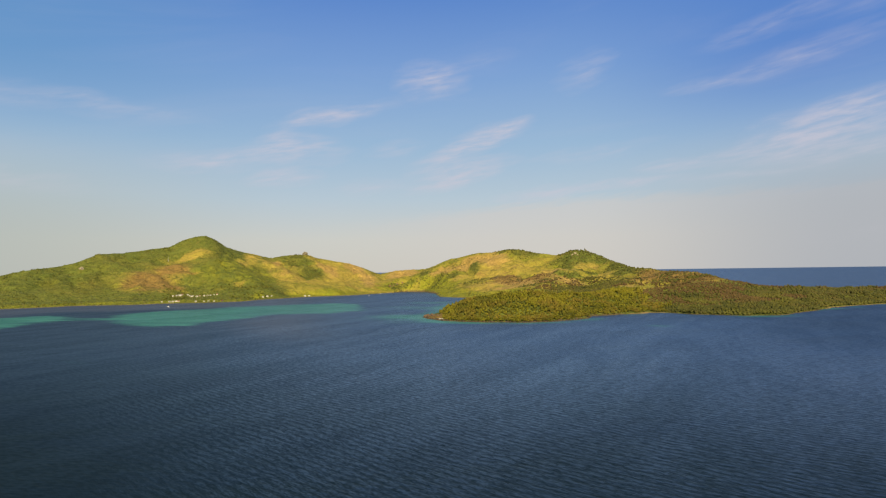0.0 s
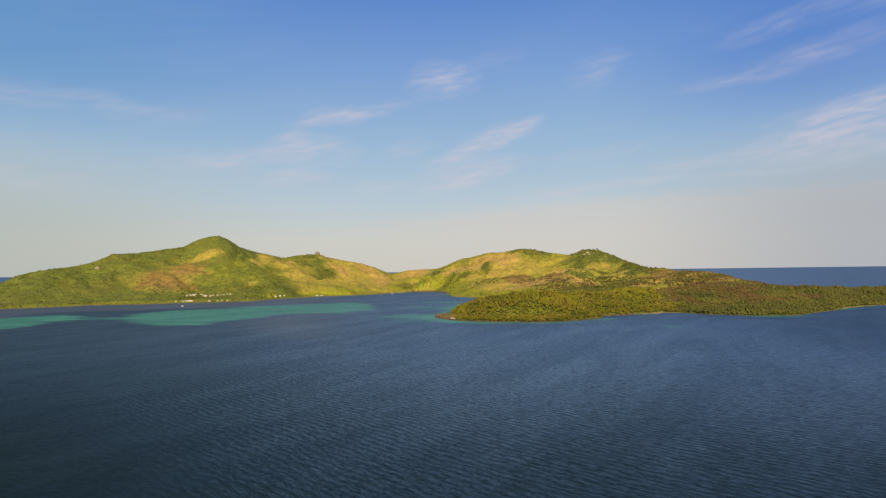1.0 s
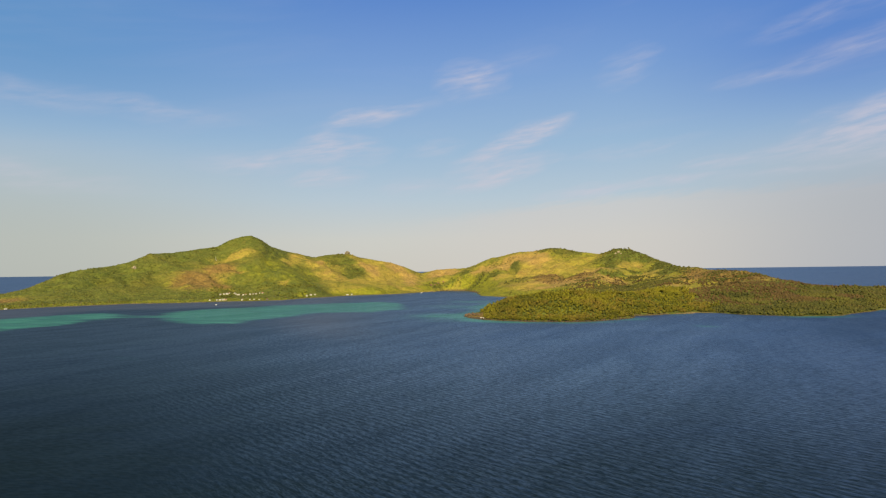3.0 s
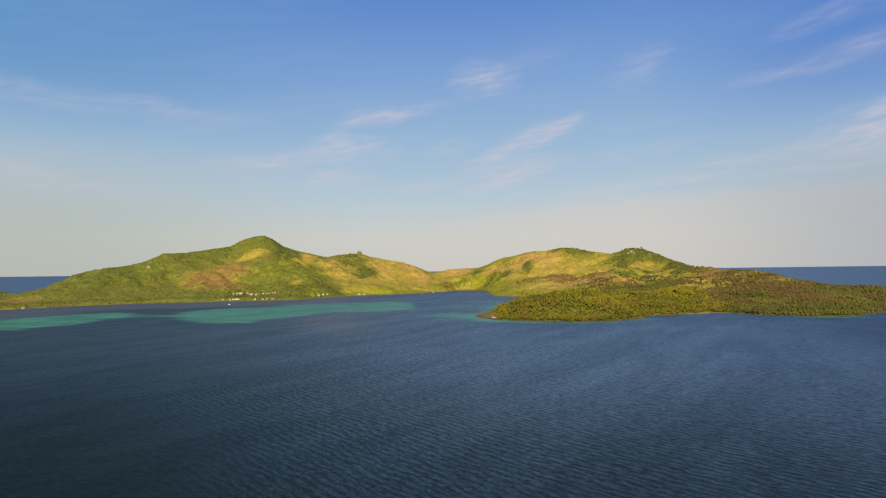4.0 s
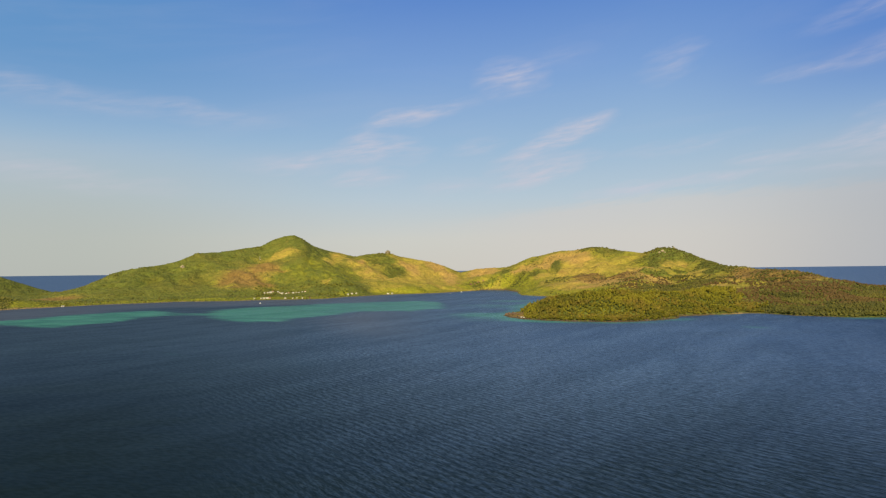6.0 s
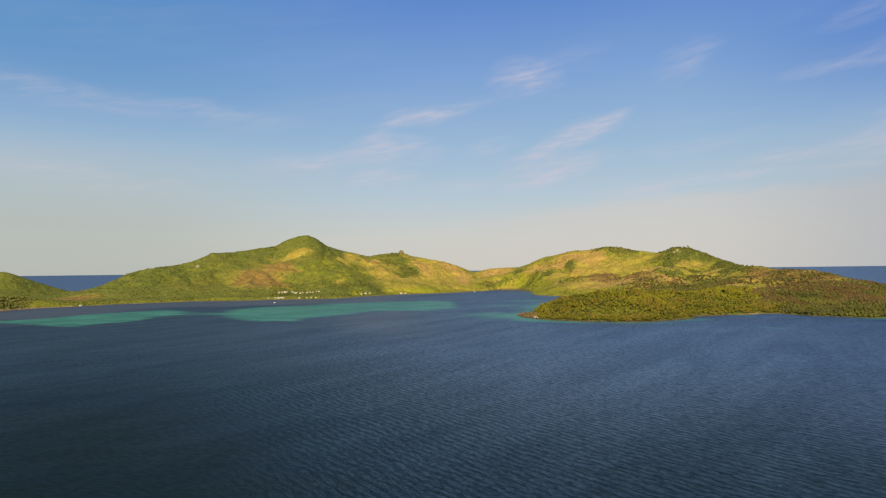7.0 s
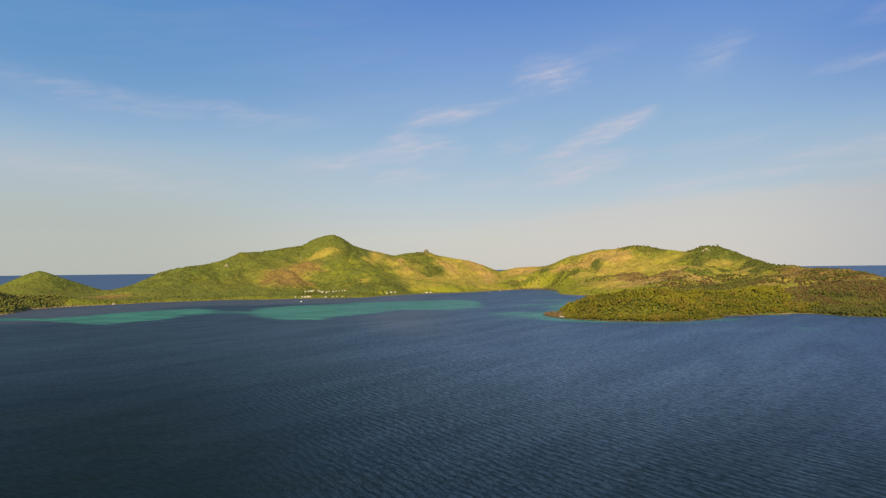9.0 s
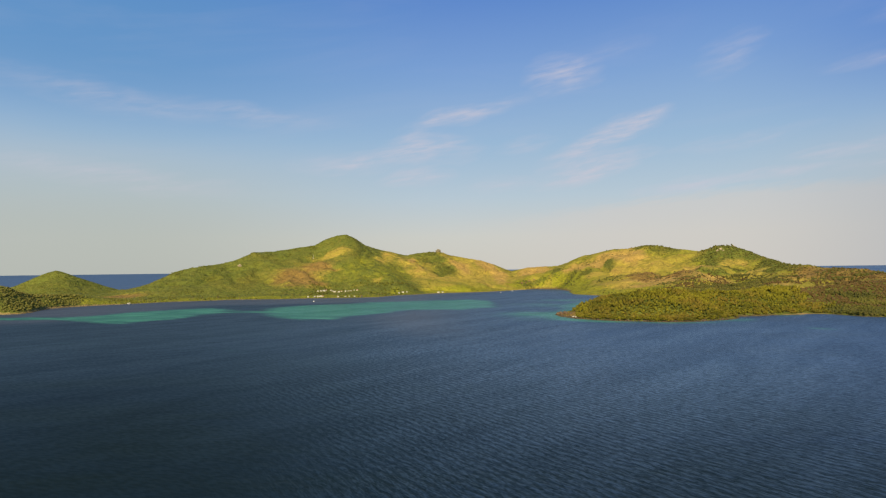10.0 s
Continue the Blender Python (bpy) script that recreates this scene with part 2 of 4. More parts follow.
    share = calc(t, "DIVIDE", calc(t, "MULTIPLY", fresnel, 0.87), calc(t, "ADD", calc(t, "MULTIPLY", fresnel, 2.7), 1.0))
    # wave sheen painted into the gloss share: more sky on the far sides, thin dark lines for the steep sides that face
    # the eye
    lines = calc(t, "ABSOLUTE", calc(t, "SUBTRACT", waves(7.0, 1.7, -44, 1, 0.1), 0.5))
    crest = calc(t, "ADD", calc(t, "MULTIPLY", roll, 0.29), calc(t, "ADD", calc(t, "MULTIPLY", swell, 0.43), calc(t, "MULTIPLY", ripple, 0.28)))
    open_sheen = calc(t, "MULTIPLY", ramp(t, crest, 0.42, 0.58, 0.70, 1.34), ramp(t, lines, 0.0, 0.045, 0.58, 1.08))
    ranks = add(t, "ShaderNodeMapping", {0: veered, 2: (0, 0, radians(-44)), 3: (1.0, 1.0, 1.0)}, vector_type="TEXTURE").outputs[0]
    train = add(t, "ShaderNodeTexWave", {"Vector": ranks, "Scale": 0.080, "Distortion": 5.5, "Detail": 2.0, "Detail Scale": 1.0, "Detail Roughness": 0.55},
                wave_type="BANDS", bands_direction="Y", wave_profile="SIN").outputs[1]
    open_sheen = calc(t, "MULTIPLY", open_sheen, ramp(t, train, 0.05, 0.75, 0.74, 1.15))
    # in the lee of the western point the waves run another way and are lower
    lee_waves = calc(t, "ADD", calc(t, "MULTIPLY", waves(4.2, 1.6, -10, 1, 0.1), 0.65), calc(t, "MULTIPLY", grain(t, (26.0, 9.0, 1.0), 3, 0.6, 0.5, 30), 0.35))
    wave_sheen = add(t, "ShaderNodeMix", {0: attribute(t, "fetch"), 2: ramp(t, lee_waves, 0.34, 0.66, 0.76, 1.26), 3: open_sheen}).outputs[0]
    share = calc(t, "MULTIPLY", share, wave_sheen)
    share = calc(t, "MULTIPLY", calc(t, "MULTIPLY", share, ramp(t, streaks, 0.32, 0.66, 0.84, 1.12)), attribute(t, "gloss_gain"))
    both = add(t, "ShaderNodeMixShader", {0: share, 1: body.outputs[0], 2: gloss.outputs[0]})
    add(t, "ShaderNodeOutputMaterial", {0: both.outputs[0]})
    return mat


def leaf_material(name, dark, light, warm):
    mat, t, bsdf = surface(name, 0.75, 0.2)
    island = add(t, "ShaderNodeNewGeometry").outputs["Random Per Island"]
    each = add(t, "ShaderNodeObjectInfo").outputs["Random"]
    pick = calc(t, "FRACT", calc(t, "ADD", island, calc(t, "MULTIPLY", each, 0.6)))
    tone = mixed(t, pick, dark, light)
    stand = grain(t, 42.0, 4, 0.65)
    tone = mixed(t, ramp(t, stand, 0.42, 0.68, 0.0, 0.8), tone, warm)
    tone = mixed(t, ramp(t, grain(t, 38.0, 5, 0.65), 0.48, 0.68, 0.0, 0.7), tone, dark)
    tone = mixed(t, ramp(t, grain(t, 85.0, 4, 0.65, 0.5), 0.50, 0.64, 0.0, 0.75), tone, light)
    tone = mixed(t, ramp(t, grain(t, 1.3, 2), 0.40, 0.62, 0.0, 0.5), tone, dark)
    t.links.new(tone, bsdf.inputs["Base Color"])
    # thin leaves let part of the light through
    lit = add(t, "ShaderNodeBsdfTranslucent", {"Color": tone})
    both = add(t, "ShaderNodeMixShader", {0: 0.42, 1: bsdf.outputs[0], 2: lit.outputs[0]})
    t.links.new(both.outputs[0], next(n for n in t.nodes if n.type == "OUTPUT_MATERIAL").inputs[0])
    return mat


def plain(name, colour, rough=0.7, spot=3.0, worn=0.8):
    mat, t, bsdf = surface(name, rough, 0.3)
    dim = tuple(c * worn for c in colour[:3]) + (1.0,)
    t.links.new(mixed(t, ramp(t, grain(t, spot, 4), 0.3, 0.7), dim, colour), bsdf.inputs["Base Color"])
    return mat


LAND, WATER = land_material(), water_material()
LEAF = leaf_material("broad_leaves", rgb(0.068, 0.073, 0.010), rgb(0.295, 0.268, 0.017), rgb(0.270, 0.182, 0.032))
BUSH = leaf_material("hill_scrub", rgb(0.136, 0.160, 0.029), rgb(0.205, 0.216, 0.036), rgb(0.215, 0.185, 0.042))
OLIVE = leaf_material("olive_leaves", rgb(0.066, 0.074, 0.021), rgb(0.178, 0.168, 0.029), rgb(0.172, 0.124, 0.040))
BROWN = leaf_material("brown_thicket", rgb(0.098, 0.066, 0.026), rgb(0.180, 0.115, 0.042), rgb(0.155, 0.118, 0.030))
GROVE = leaf_material("dark_grove", rgb(0.100, 0.108, 0.024), rgb(0.155, 0.152, 0.034), rgb(0.168, 0.142, 0.036))
WEST_LEAF = leaf_material("dry_olive_leaves", rgb(0.165, 0.168, 0.040), rgb(0.240, 0.222, 0.046), rgb(0.235, 0.182, 0.050))
PALM = leaf_material("palm_fronds", rgb(0.095, 0.108, 0.014), rgb(0.180, 0.175, 0.024), rgb(0.190, 0.155, 0.034))
BARK = plain("bark", rgb(0.15, 0.11, 0.08), 0.9, 0.5)
STONE = plain("weathered_stone", rgb(0.085, 0.062, 0.038), 0.9, 1.5, 0.4)
PALE_STONE = plain("pale_stone", rgb(0.34, 0.28, 0.17), 0.9, 2.0, 0.6)
WHITEWASH = plain("white_paint", rgb(0.58, 0.54, 0.43), 0.6, 2.0, 0.88)
TIN = plain("light_tin_roof", rgb(0.48, 0.45, 0.38), 0.45, 2.0, 0.8)
RED_TIN = plain("faded_red_roof", rgb(0.34, 0.13, 0.09), 0.55, 2.0, 0.75)
TIMBER = plain("dark_timber", rgb(0.10, 0.07, 0.05), 0.7, 0.6)
PANE = plain("dark_pane", rgb(0.03, 0.04, 0.05), 0.1, 1.0)
GEL = plain("white_hull", rgb(0.70, 0.70, 0.68), 0.25, 1.0, 0.93)

# ---- the lie of the land ----


def hashed(i, j, seed):
    n = (i * 374761393 + j * 668265263 + seed * 974634777) & 0xFFFFFFFF
    n = ((n ^ (n >> 13)) * 1274126177) & 0xFFFFFFFF
    return ((n ^ (n >> 16)) & 0xFFFF) / 65535.0


def value(x, y, seed):
    i, j = np.floor(x).astype(np.int64), np.floor(y).astype(np.int64)
    u, v = x - i, y - j
    u, v = u * u * u * (u * (u * 6 - 15) + 10), v * v * v * (v * (v * 6 - 15) + 10)
    low = hashed(i, j, seed) * (1 - u) + hashed(i + 1, j, seed) * u
    high = hashed(i, j + 1, seed) * (1 - u) + hashed(i + 1, j + 1, seed) * u
    return low * (1 - v) + high * v


def fbm(x, y, size, octaves=4, seed=1):
    total, weight, a = 0.0, 0.0, 1.0
    for k in range(octaves):
        total = total + a * value(x / size * 2 ** k, y / size * 2 ** k, seed + 17 * k)
        weight, a = weight + a, a * 0.5
    return total / weight


def smooth(a, low, high):
    s = np.clip((a - low) / (high - low), 0, 1)
    return s * s * (3 - 2 * s)


def either(a, b, k):
    """The higher of two heights, with the crease between them rounded."""
    s = np.clip(0.5 + 0.5 * (a - b) / k, 0, 1)
    return b + (a - b) * s + k * s * (1 - s) * np.minimum(np.minimum(a, b) / 30, 1)


def plan(rows):
    """Bearing (degrees clockwise from +y), distance and any further numbers, as x, y and the rest."""
    return [(r * math.sin(radians(a)), r * math.cos(radians(a)), *rest) for a, r, *rest in rows]


# crests: bearing, distance from the hovering place, height above the sea
LEFT_CREST = plan([
    (-40.6, 2300, 17), (-38.0, 2250, 20), (-36.5, 2100, 44), (-35.2, 2050, 75), (-33.2, 2080, 90), (-31.5, 2130, 99), (-30.4, 2150, 111),
    (-28.9, 2180, 138), (-27.2, 2220, 142), (-25.4, 2250, 153), (-23.7, 2280, 165), (-22.8, 2290, 184), (-21.6, 2300, 201), (-20.85, 2300, 207),
    (-20.4, 2300, 199), (-19.1, 2320, 165), (-18.2, 2350, 154), (-16.9, 2380, 138)])
STACK_CREST = plan([
    (-16.9, 2380, 138), (-15.4, 2400, 127), (-14.4, 2400, 135), (-13.4, 2400, 140), (-12.4, 2400, 142), (-11.4, 2420, 126),
    (-10.6, 2430, 121), (-8.6, 2450, 106), (-7.4, 2480, 90), (-6.4, 2500, 72), (-5.8, 2520, 64), (-4.3, 2500, 77), (-1.5, 2450, 82), (0.8, 2350, 115)])
RIGHT_CREST = plan([
    (0.8, 2350, 115), (3.2, 2300, 137), (4.5, 2280, 139), (5.5, 2260, 146), (7.0, 2250, 145), (8.1, 2240, 135), (10.3, 2200, 121),
    (11.1, 2180, 129), (11.7, 2160, 135), (12.8, 2140, 136), (14.0, 2100, 119), (15.5, 2000, 91), (16.3, 1900, 79), (18.3, 1750, 67)])
SHOULDER = plan([
    (18.3, 1750, 66), (22.0, 1600, 62), (23.3, 1550, 50), (25.0, 1500, 39), (26.7, 1480, 33), (29.9, 1480, 26), (32.5, 1550, 23),
    (34.0, 1600, 20), (35.3, 1650, 24), (38.0, 1750, 20)])
SPURS = [
    plan([(-21.3, 2230, 160), (-22.6, 2130, 118), (-24.8, 2000, 70), (-27.0, 1850, 24)]),
    plan([(-20.2, 2220, 124), (-19.2, 2100, 78), (-18.6, 1960, 32)]),
    plan([(-19.2, 2290, 150), (-18.2, 2170, 98), (-17.4, 2040, 52), (-16.6, 1900, 24)]),
    plan([(-17.6, 2320, 140), (-16.0, 2210, 112), (-14.1, 2130, 86), (-12.1, 2060, 53), (-10.6, 2030, 26)]),
    plan([(-29.2, 2120, 104), (-30.0, 2020, 66), (-31.0, 1900, 24)]),
    plan([(-10.2, 2390, 106), (-9.0, 2300, 80), (-7.4, 2200, 34)]),
    plan([(2.9, 2240, 116), (1.8, 2170, 86), (1.0, 2080, 34)]),
    plan([(6.8, 2190, 120), (6.0, 2040, 82), (4.6, 1840, 46), (4.2, 1650, 24)]),
    plan([(12.3, 2070, 112), (11.2, 1920, 84), (9.6, 1700, 50), (8.2, 1480, 28)]),
    plan([(16.4, 1850, 66), (16.6, 1680, 48), (16.3, 1500, 34), (13.6, 1380, 24)]),
    plan([(22.2, 1530, 54), (23.2, 1380, 42), (25.4, 1160, 20)]),
    plan([(29.9, 1480, 25), (28.0, 1250, 18)]),
]
HEADLAND = plan([
    (-1.2, 970, 6), (-0.4, 964, 12), (0.5, 960, 16), (1.5, 958, 22), (2.3, 958, 25), (3.1, 960, 28), (4.5, 965, 31), (8.0, 985, 31), (12.0, 1045, 29), (16.0, 1150, 30), (20.0, 1250, 35), (23.2, 1330, 41)])
WEST_POINT = plan([(-53.0, 1600, 52), (-47.6, 1500, 49), (-46.4, 1500, 44), (-44.8, 1560, 31), (-42.0, 1720, 17)])
WEST_HILL = plan([(-47.6, 2350, 22), (-46.5, 2350, 36), (-45.3, 2350, 61), (-44.4, 2350, 76), (-43.9, 2350, 82), (-43.4, 2350, 77), (-42.65, 2350, 66), (-41.5, 2350, 46), (-40.5, 2350, 30), (-39.6, 2350, 18)])

COAST_NEAR = [
    (-1500, 640), (-1230, 800), (-1060, 900), (-988, 942), (-1030, 1005), (-1068, 1090), (-1070, 1158), (-1040, 1245), (-978, 1370), (-867, 1470),
    (-744, 1500), (-676, 1544), (-590, 1566), (-524, 1592), (-497, 1695), (-410, 1857), (-288, 1937), (-214, 2073), (-186, 2118), (-143, 2219),
    (-54, 2185), (-21, 2004), (1, 1735), (67, 1640), (160, 1600), (190, 1480), (120, 1400), (46, 1330), (20, 1200), (4, 1080), (-26, 968),
    (4, 904), (60, 856), (106, 853), (147, 866), (194, 905), (215, 947), (270, 981), (335, 1009), (356, 1010), (386, 960), (439, 920), (503, 936), (568, 985)]
COAST_FAR = [
    (658, 1072), (741, 1125), (823, 1164), (1000, 1220), (1250, 1300), (1420, 1450), (1330, 1680), (1050, 1800), (900, 2000), (820, 2350), (500, 2640),
    (150, 2800), (-250, 2900), (-700, 2860), (-1050, 2650), (-1250, 2350), (-1430, 2120), (-1750, 2080), (-1960, 1800), (-1950, 1500), (-2150, 1250), (-2000, 800)]
COAST = COAST_NEAR + COAST_FAR
REEF = [
    (-619, 920), (-612, 963), (-573, 982), (-528, 972), (-484, 907), (-427, 857), (-390, 840), (-352, 855), (-341, 913), (-316, 1002), (-295, 1067), (-243, 1082),
    (-195, 1076), (-157, 1140), (-189, 1410), (-244, 1447), (-349, 1391), (-462, 1331), (-513, 1247), (-565, 1182), (-592, 1137), (-568, 1046), (-621, 1066), (-686, 1126)]
WEST_REEF = [
    (-713, 1130), (-768, 1085), (-797, 1010), (-794, 938), (-800, 885), (-930, 862), (-1000, 850), (-1000, 815), (-883, 812), (-799, 812), (-705, 802), (-666, 766),
    (-625, 754), (-608, 814), (-595, 840), (-600, 905), (-590, 1000), (-620, 1080)]


def to_lines(x, y, points, closed=False):
    """Distance to a line of points, and the third number of the points carried along it."""
    best, carried = np.full(x.shape, 1e9), np.zeros(x.shape)
    ends = points[1:] + points[:1] if closed else points[1:]
    for p, q in zip(points, ends):
        dx, dy = q[0] - p[0], q[1] - p[1]
        s = np.clip(((x - p[0]) * dx + (y - p[1]) * dy) / (dx * dx + dy * dy), 0, 1)
        d = np.hypot(x - p[0] - s * dx, y - p[1] - s * dy)
        nearer = d < best
        best = np.where(nearer, d, best)
        if len(p) > 2:
            carried = np.where(nearer, p[2] + s * (q[2] - p[2]), carried)
    return best, carried


def inside(x, y, points):
    within = np.zeros(x.shape, bool)
    for p, q in zip(points, points[1:] + points[:1]):
        if p[1] != q[1]:
            within ^= ((p[1] > y) != (q[1] > y)) & (x < (q[0] - p[0]) * (y - p[1]) / (q[1] - p[1]) + p[0])
    return within


def signed(x, y, points):
    d, _ = to_lines(x, y, points, True)
    return np.where(inside(x, y, points), d, -d)


def coast_distance(x, y):
    ragged = 26 * (fbm(x, y, 70, 3, 5) - 0.5)
    return signed(x, y, COAST) + ragged + 9


def relief(x, y):
    """Height of the ground above the sea, distance from the shore, gullies and crests, before the slopes are worn."""
    dc = coast_distance(x, y)
    total, spine = np.zeros(x.shape), np.zeros(x.shape)
    wx, wy = x + 60 * (fbm(x, y, 150, 3, 11) - 0.5), y + 60 * (fbm(x, y, 150, 3, 12) - 0.5)
    for points, spread, base, keen in (
            [(c, 2.25, 130, 1.2) for c in (LEFT_CREST, STACK_CREST, RIGHT_CREST)] + [(SHOULDER, 3.0, 150, 1.15), (WEST_HILL, 2.3, 60, 1.15)]
            + [(s, 2.2, 120, 1.1) for s in SPURS] + [(HEADLAND, 1.6, 70, 0.8), (WEST_POINT, 3.0, 110, 0.9)]):
        d, z = to_lines(wx if points in SPURS else x, wy if points in SPURS else y, points)
        f = np.clip(1 - d / (base + spread * z), 0, 1) ** keen
        total = either(total, z * f, 14.0)
        spine = spine if points in SPURS else np.maximum(spine, f)
    h = total
    gully = np.abs(2 * fbm(wx, wy, 210, 3, 21) - 1)
    h = h * (1 - 0.34 * (1 - spine) * (1 - smooth(gully, 0.0, 0.40)))
    h = h + (fbm(x, y, 90, 4, 31) - 0.5) * 0.16 * h * np.clip(1.3 - spine, 0.1, 1)
    plainland = 9 * (1 - np.exp(-np.clip(dc, 0, None) / 110)) + 3.0 * (fbm(x, y, 120, 3, 41) - 0.4)
    h = np.maximum(h, plainland)
    return np.where(dc > 0, h * smooth(dc, -20, 75) * smooth(dc, -6, 10) + np.clip(dc, 0, 8) * 0.12, np.clip(dc * 0.35, -4, 0)), dc, gully, spine


def blot(x, y, rows):
    """Patches of one ground cover: bearing, distance, half width across, half depth."""
    out = np.zeros(x.shape)
    x, y = x + 46 * (fbm(x, y, 60, 4, 55) - 0.5), y + 70 * (fbm(x, y, 60, 4, 56) - 0.5)
    for px, py, across, depth in plan(rows):
        a = math.atan2(px, py)
        dx, dy = x - px, y - py
        u, v = (dx * math.cos(a) - dy * math.sin(a)) / across, (dx * math.sin(a) + dy * math.cos(a)) / depth
        out = np.maximum(out, np.clip(1.35 - 0.75 * np.hypot(u, v), 0, 1))
    return out


STEP = 6.0
GRID_X, GRID_Y = np.arange(-2300, 1480, STEP), np.arange(620, 2940, STEP)


def worn_relief():
    """The relief on a grid, its creases worn smooth but for the crests and the shore."""
    x, y = np.meshgrid(GRID_X, GRID_Y)
    z, dc, gully, spine = relief(x, y)
    soft = z
    for _ in range(20):
        edge = np.pad(soft, 1, mode="edge")
        soft = 0.5 * soft + 0.125 * (edge[:-2, 1:-1] + edge[2:, 1:-1] + edge[1:-1, :-2] + edge[1:-1, 2:])
    bowl, worn = smooth(blot(x, y, [(-18.5, 2060, 80, 150)]), 0.0, 0.9), soft
    for _ in range(110):
        edge = np.pad(worn, 1, mode="edge")
        worn = 0.2 * worn + 0.2 * (edge[:-2, 1:-1] + edge[2:, 1:-1] + edge[1:-1, :-2] + edge[1:-1, 2:])
    soft = soft + (worn - soft) * bowl
    keep = np.maximum(smooth(spine, 0.80, 0.97), 1 - smooth(dc, 20, 110))
    z = z * keep + soft * (1 - keep)
    z = z + np.where(dc > 20, 1.0, 0.0) * 5.0 * (fbm(x, y, 38, 3, 33) - 0.5) * (1 - 0.7 * keep)
    # small runnels down the slopes
    wx, wy = x + 40 * (fbm(x, y, 70, 3, 34) - 0.5), y + 40 * (fbm(x, y, 70, 3, 35) - 0.5)
    runnel = np.abs(2 * fbm(wx, wy * 0.6, 62, 3, 36) - 1)
    z = z - 9.0 * (1 - smooth(runnel, 0.0, 0.34)) * smooth(z, 18, 60) * (1 - 0.9 * keep)
    return z, dc, gully


FIELDS = worn_relief()


def land(x, y):
    """Height of the ground above the sea, distance from the shore and gullies, at any place."""
    u, v = np.clip((x - GRID_X[0]) / STEP, 0, len(GRID_X) - 1.001), np.clip((y - GRID_Y[0]) / STEP, 0, len(GRID_Y) - 1.001)
    i, j = u.astype(int), v.astype(int)
    u, v = u - i, v - j
    return [(f[j, i] * (1 - u) + f[j, i + 1] * u) * (1 - v) + (f[j + 1, i] * (1 - u) + f[j + 1, i + 1] * u) * v for f in FIELDS]


DRY = [(-22.0, 2182, 58, 34), (-21.9, 2034, 25, 21), (-16.9, 2282, 30, 90), (-15.2, 2260, 40, 95), (-13.7, 2112, 47, 113), (-12.4, 2112, 57, 62), (-18.3, 1936, 15, 23),
       (-11.7, 2344, 36, 49), (-9.1, 2288, 82, 182), (-6.5, 2268, 51, 104), (-17.6, 2174, 27, 45), (12.3, 1954, 22, 51), (13.4, 2028, 27, 42), (5.3, 2054, 92, 114),
       (14.0, 1798, 48, 111), (16.7, 1596, 34, 78), (1.4, 2062, 29, 37), (2.9, 1758, 55, 68)]
TAN = [(-3.8, 2440, 55, 87), (2.8, 2220, 90, 60), (4.6, 2196, 49, 71), (-10.5, 2312, 41, 70), (-7.9, 2438, 39, 68), (9.8, 1880, 42, 123), (11.4, 1728, 46, 68),
       (5.5, 1672, 60, 28), (-0.1, 2216, 50, 50), (7.9, 1694, 38, 57), (16.2, 1468, 21, 43), (-6.9, 2300, 30, 120), (-14.6, 2330, 22, 40), (7.0, 1760, 80, 60)]
RUST = [(-25.4, 1975, 66, 95), (-23.4, 2062, 55, 60), (-23.9, 1936, 43, 28), (9.0, 1722, 23, 70), (19.8, 1630, 88, 72), (23.0, 1400, 75, 120), (17.6, 1706, 38, 46),
        (22.5, 1550, 70, 70), (26.5, 1450, 70, 60), (-40.0, 1850, 60, 40), (6.2, 1860, 52, 95), (8.6, 1830, 40, 30)]
SCRUB = [(-13.0, 2340, 38, 52), (-11.9, 2236, 44, 60), (-1.7, 2248, 24, 46), (2.9, 2144, 13, 62), (0.6, 2106, 15, 27), (5.9, 2250, 40, 12),
         (7.8, 2224, 50, 30), (12.7, 2098, 85, 52), (11.3, 2018, 25, 107), (14.3, 2052, 25, 28), (11.4, 1842, 50, 18), (13.4, 1922, 43, 22),
         # the last two rows paint the bay head slope dark, for its shade
         (15.8, 1390, 40, 70), (16.3, 1840, 24, 73), (-4.7, 2196, 27, 17), (15.6, 1960, 26, 50), (-3.4, 2222, 46, 18), (-0.6, 2140, 22, 60)]
GREEN = [(-2.7, 2250, 44, 35), (1.2, 2004, 45, 36), (-0.2, 1974, 35, 60), (13.7, 1730, 46, 100), (-37.1, 1664, 45, 25), (10.3, 2062, 22, 37), (-5.3, 2232, 40, 42),
         (1.5, 1720, 50, 40), (-0.2, 1900, 40, 90), (16.6, 1700, 26, 60), (-3.0, 2206, 70, 9), (0.9, 1800, 36, 60), (-0.6, 1860, 36, 90), (0.5, 1770, 36, 80)]
# yellow-green slopes, painted brighter to offset the shade right of the peak
LIFTED_GREEN = [(-18.8, 2080, 60, 110), (-17.2, 2000, 75, 120), (-16.0, 2100, 50, 80), (-20.5, 2010, 60, 80)]


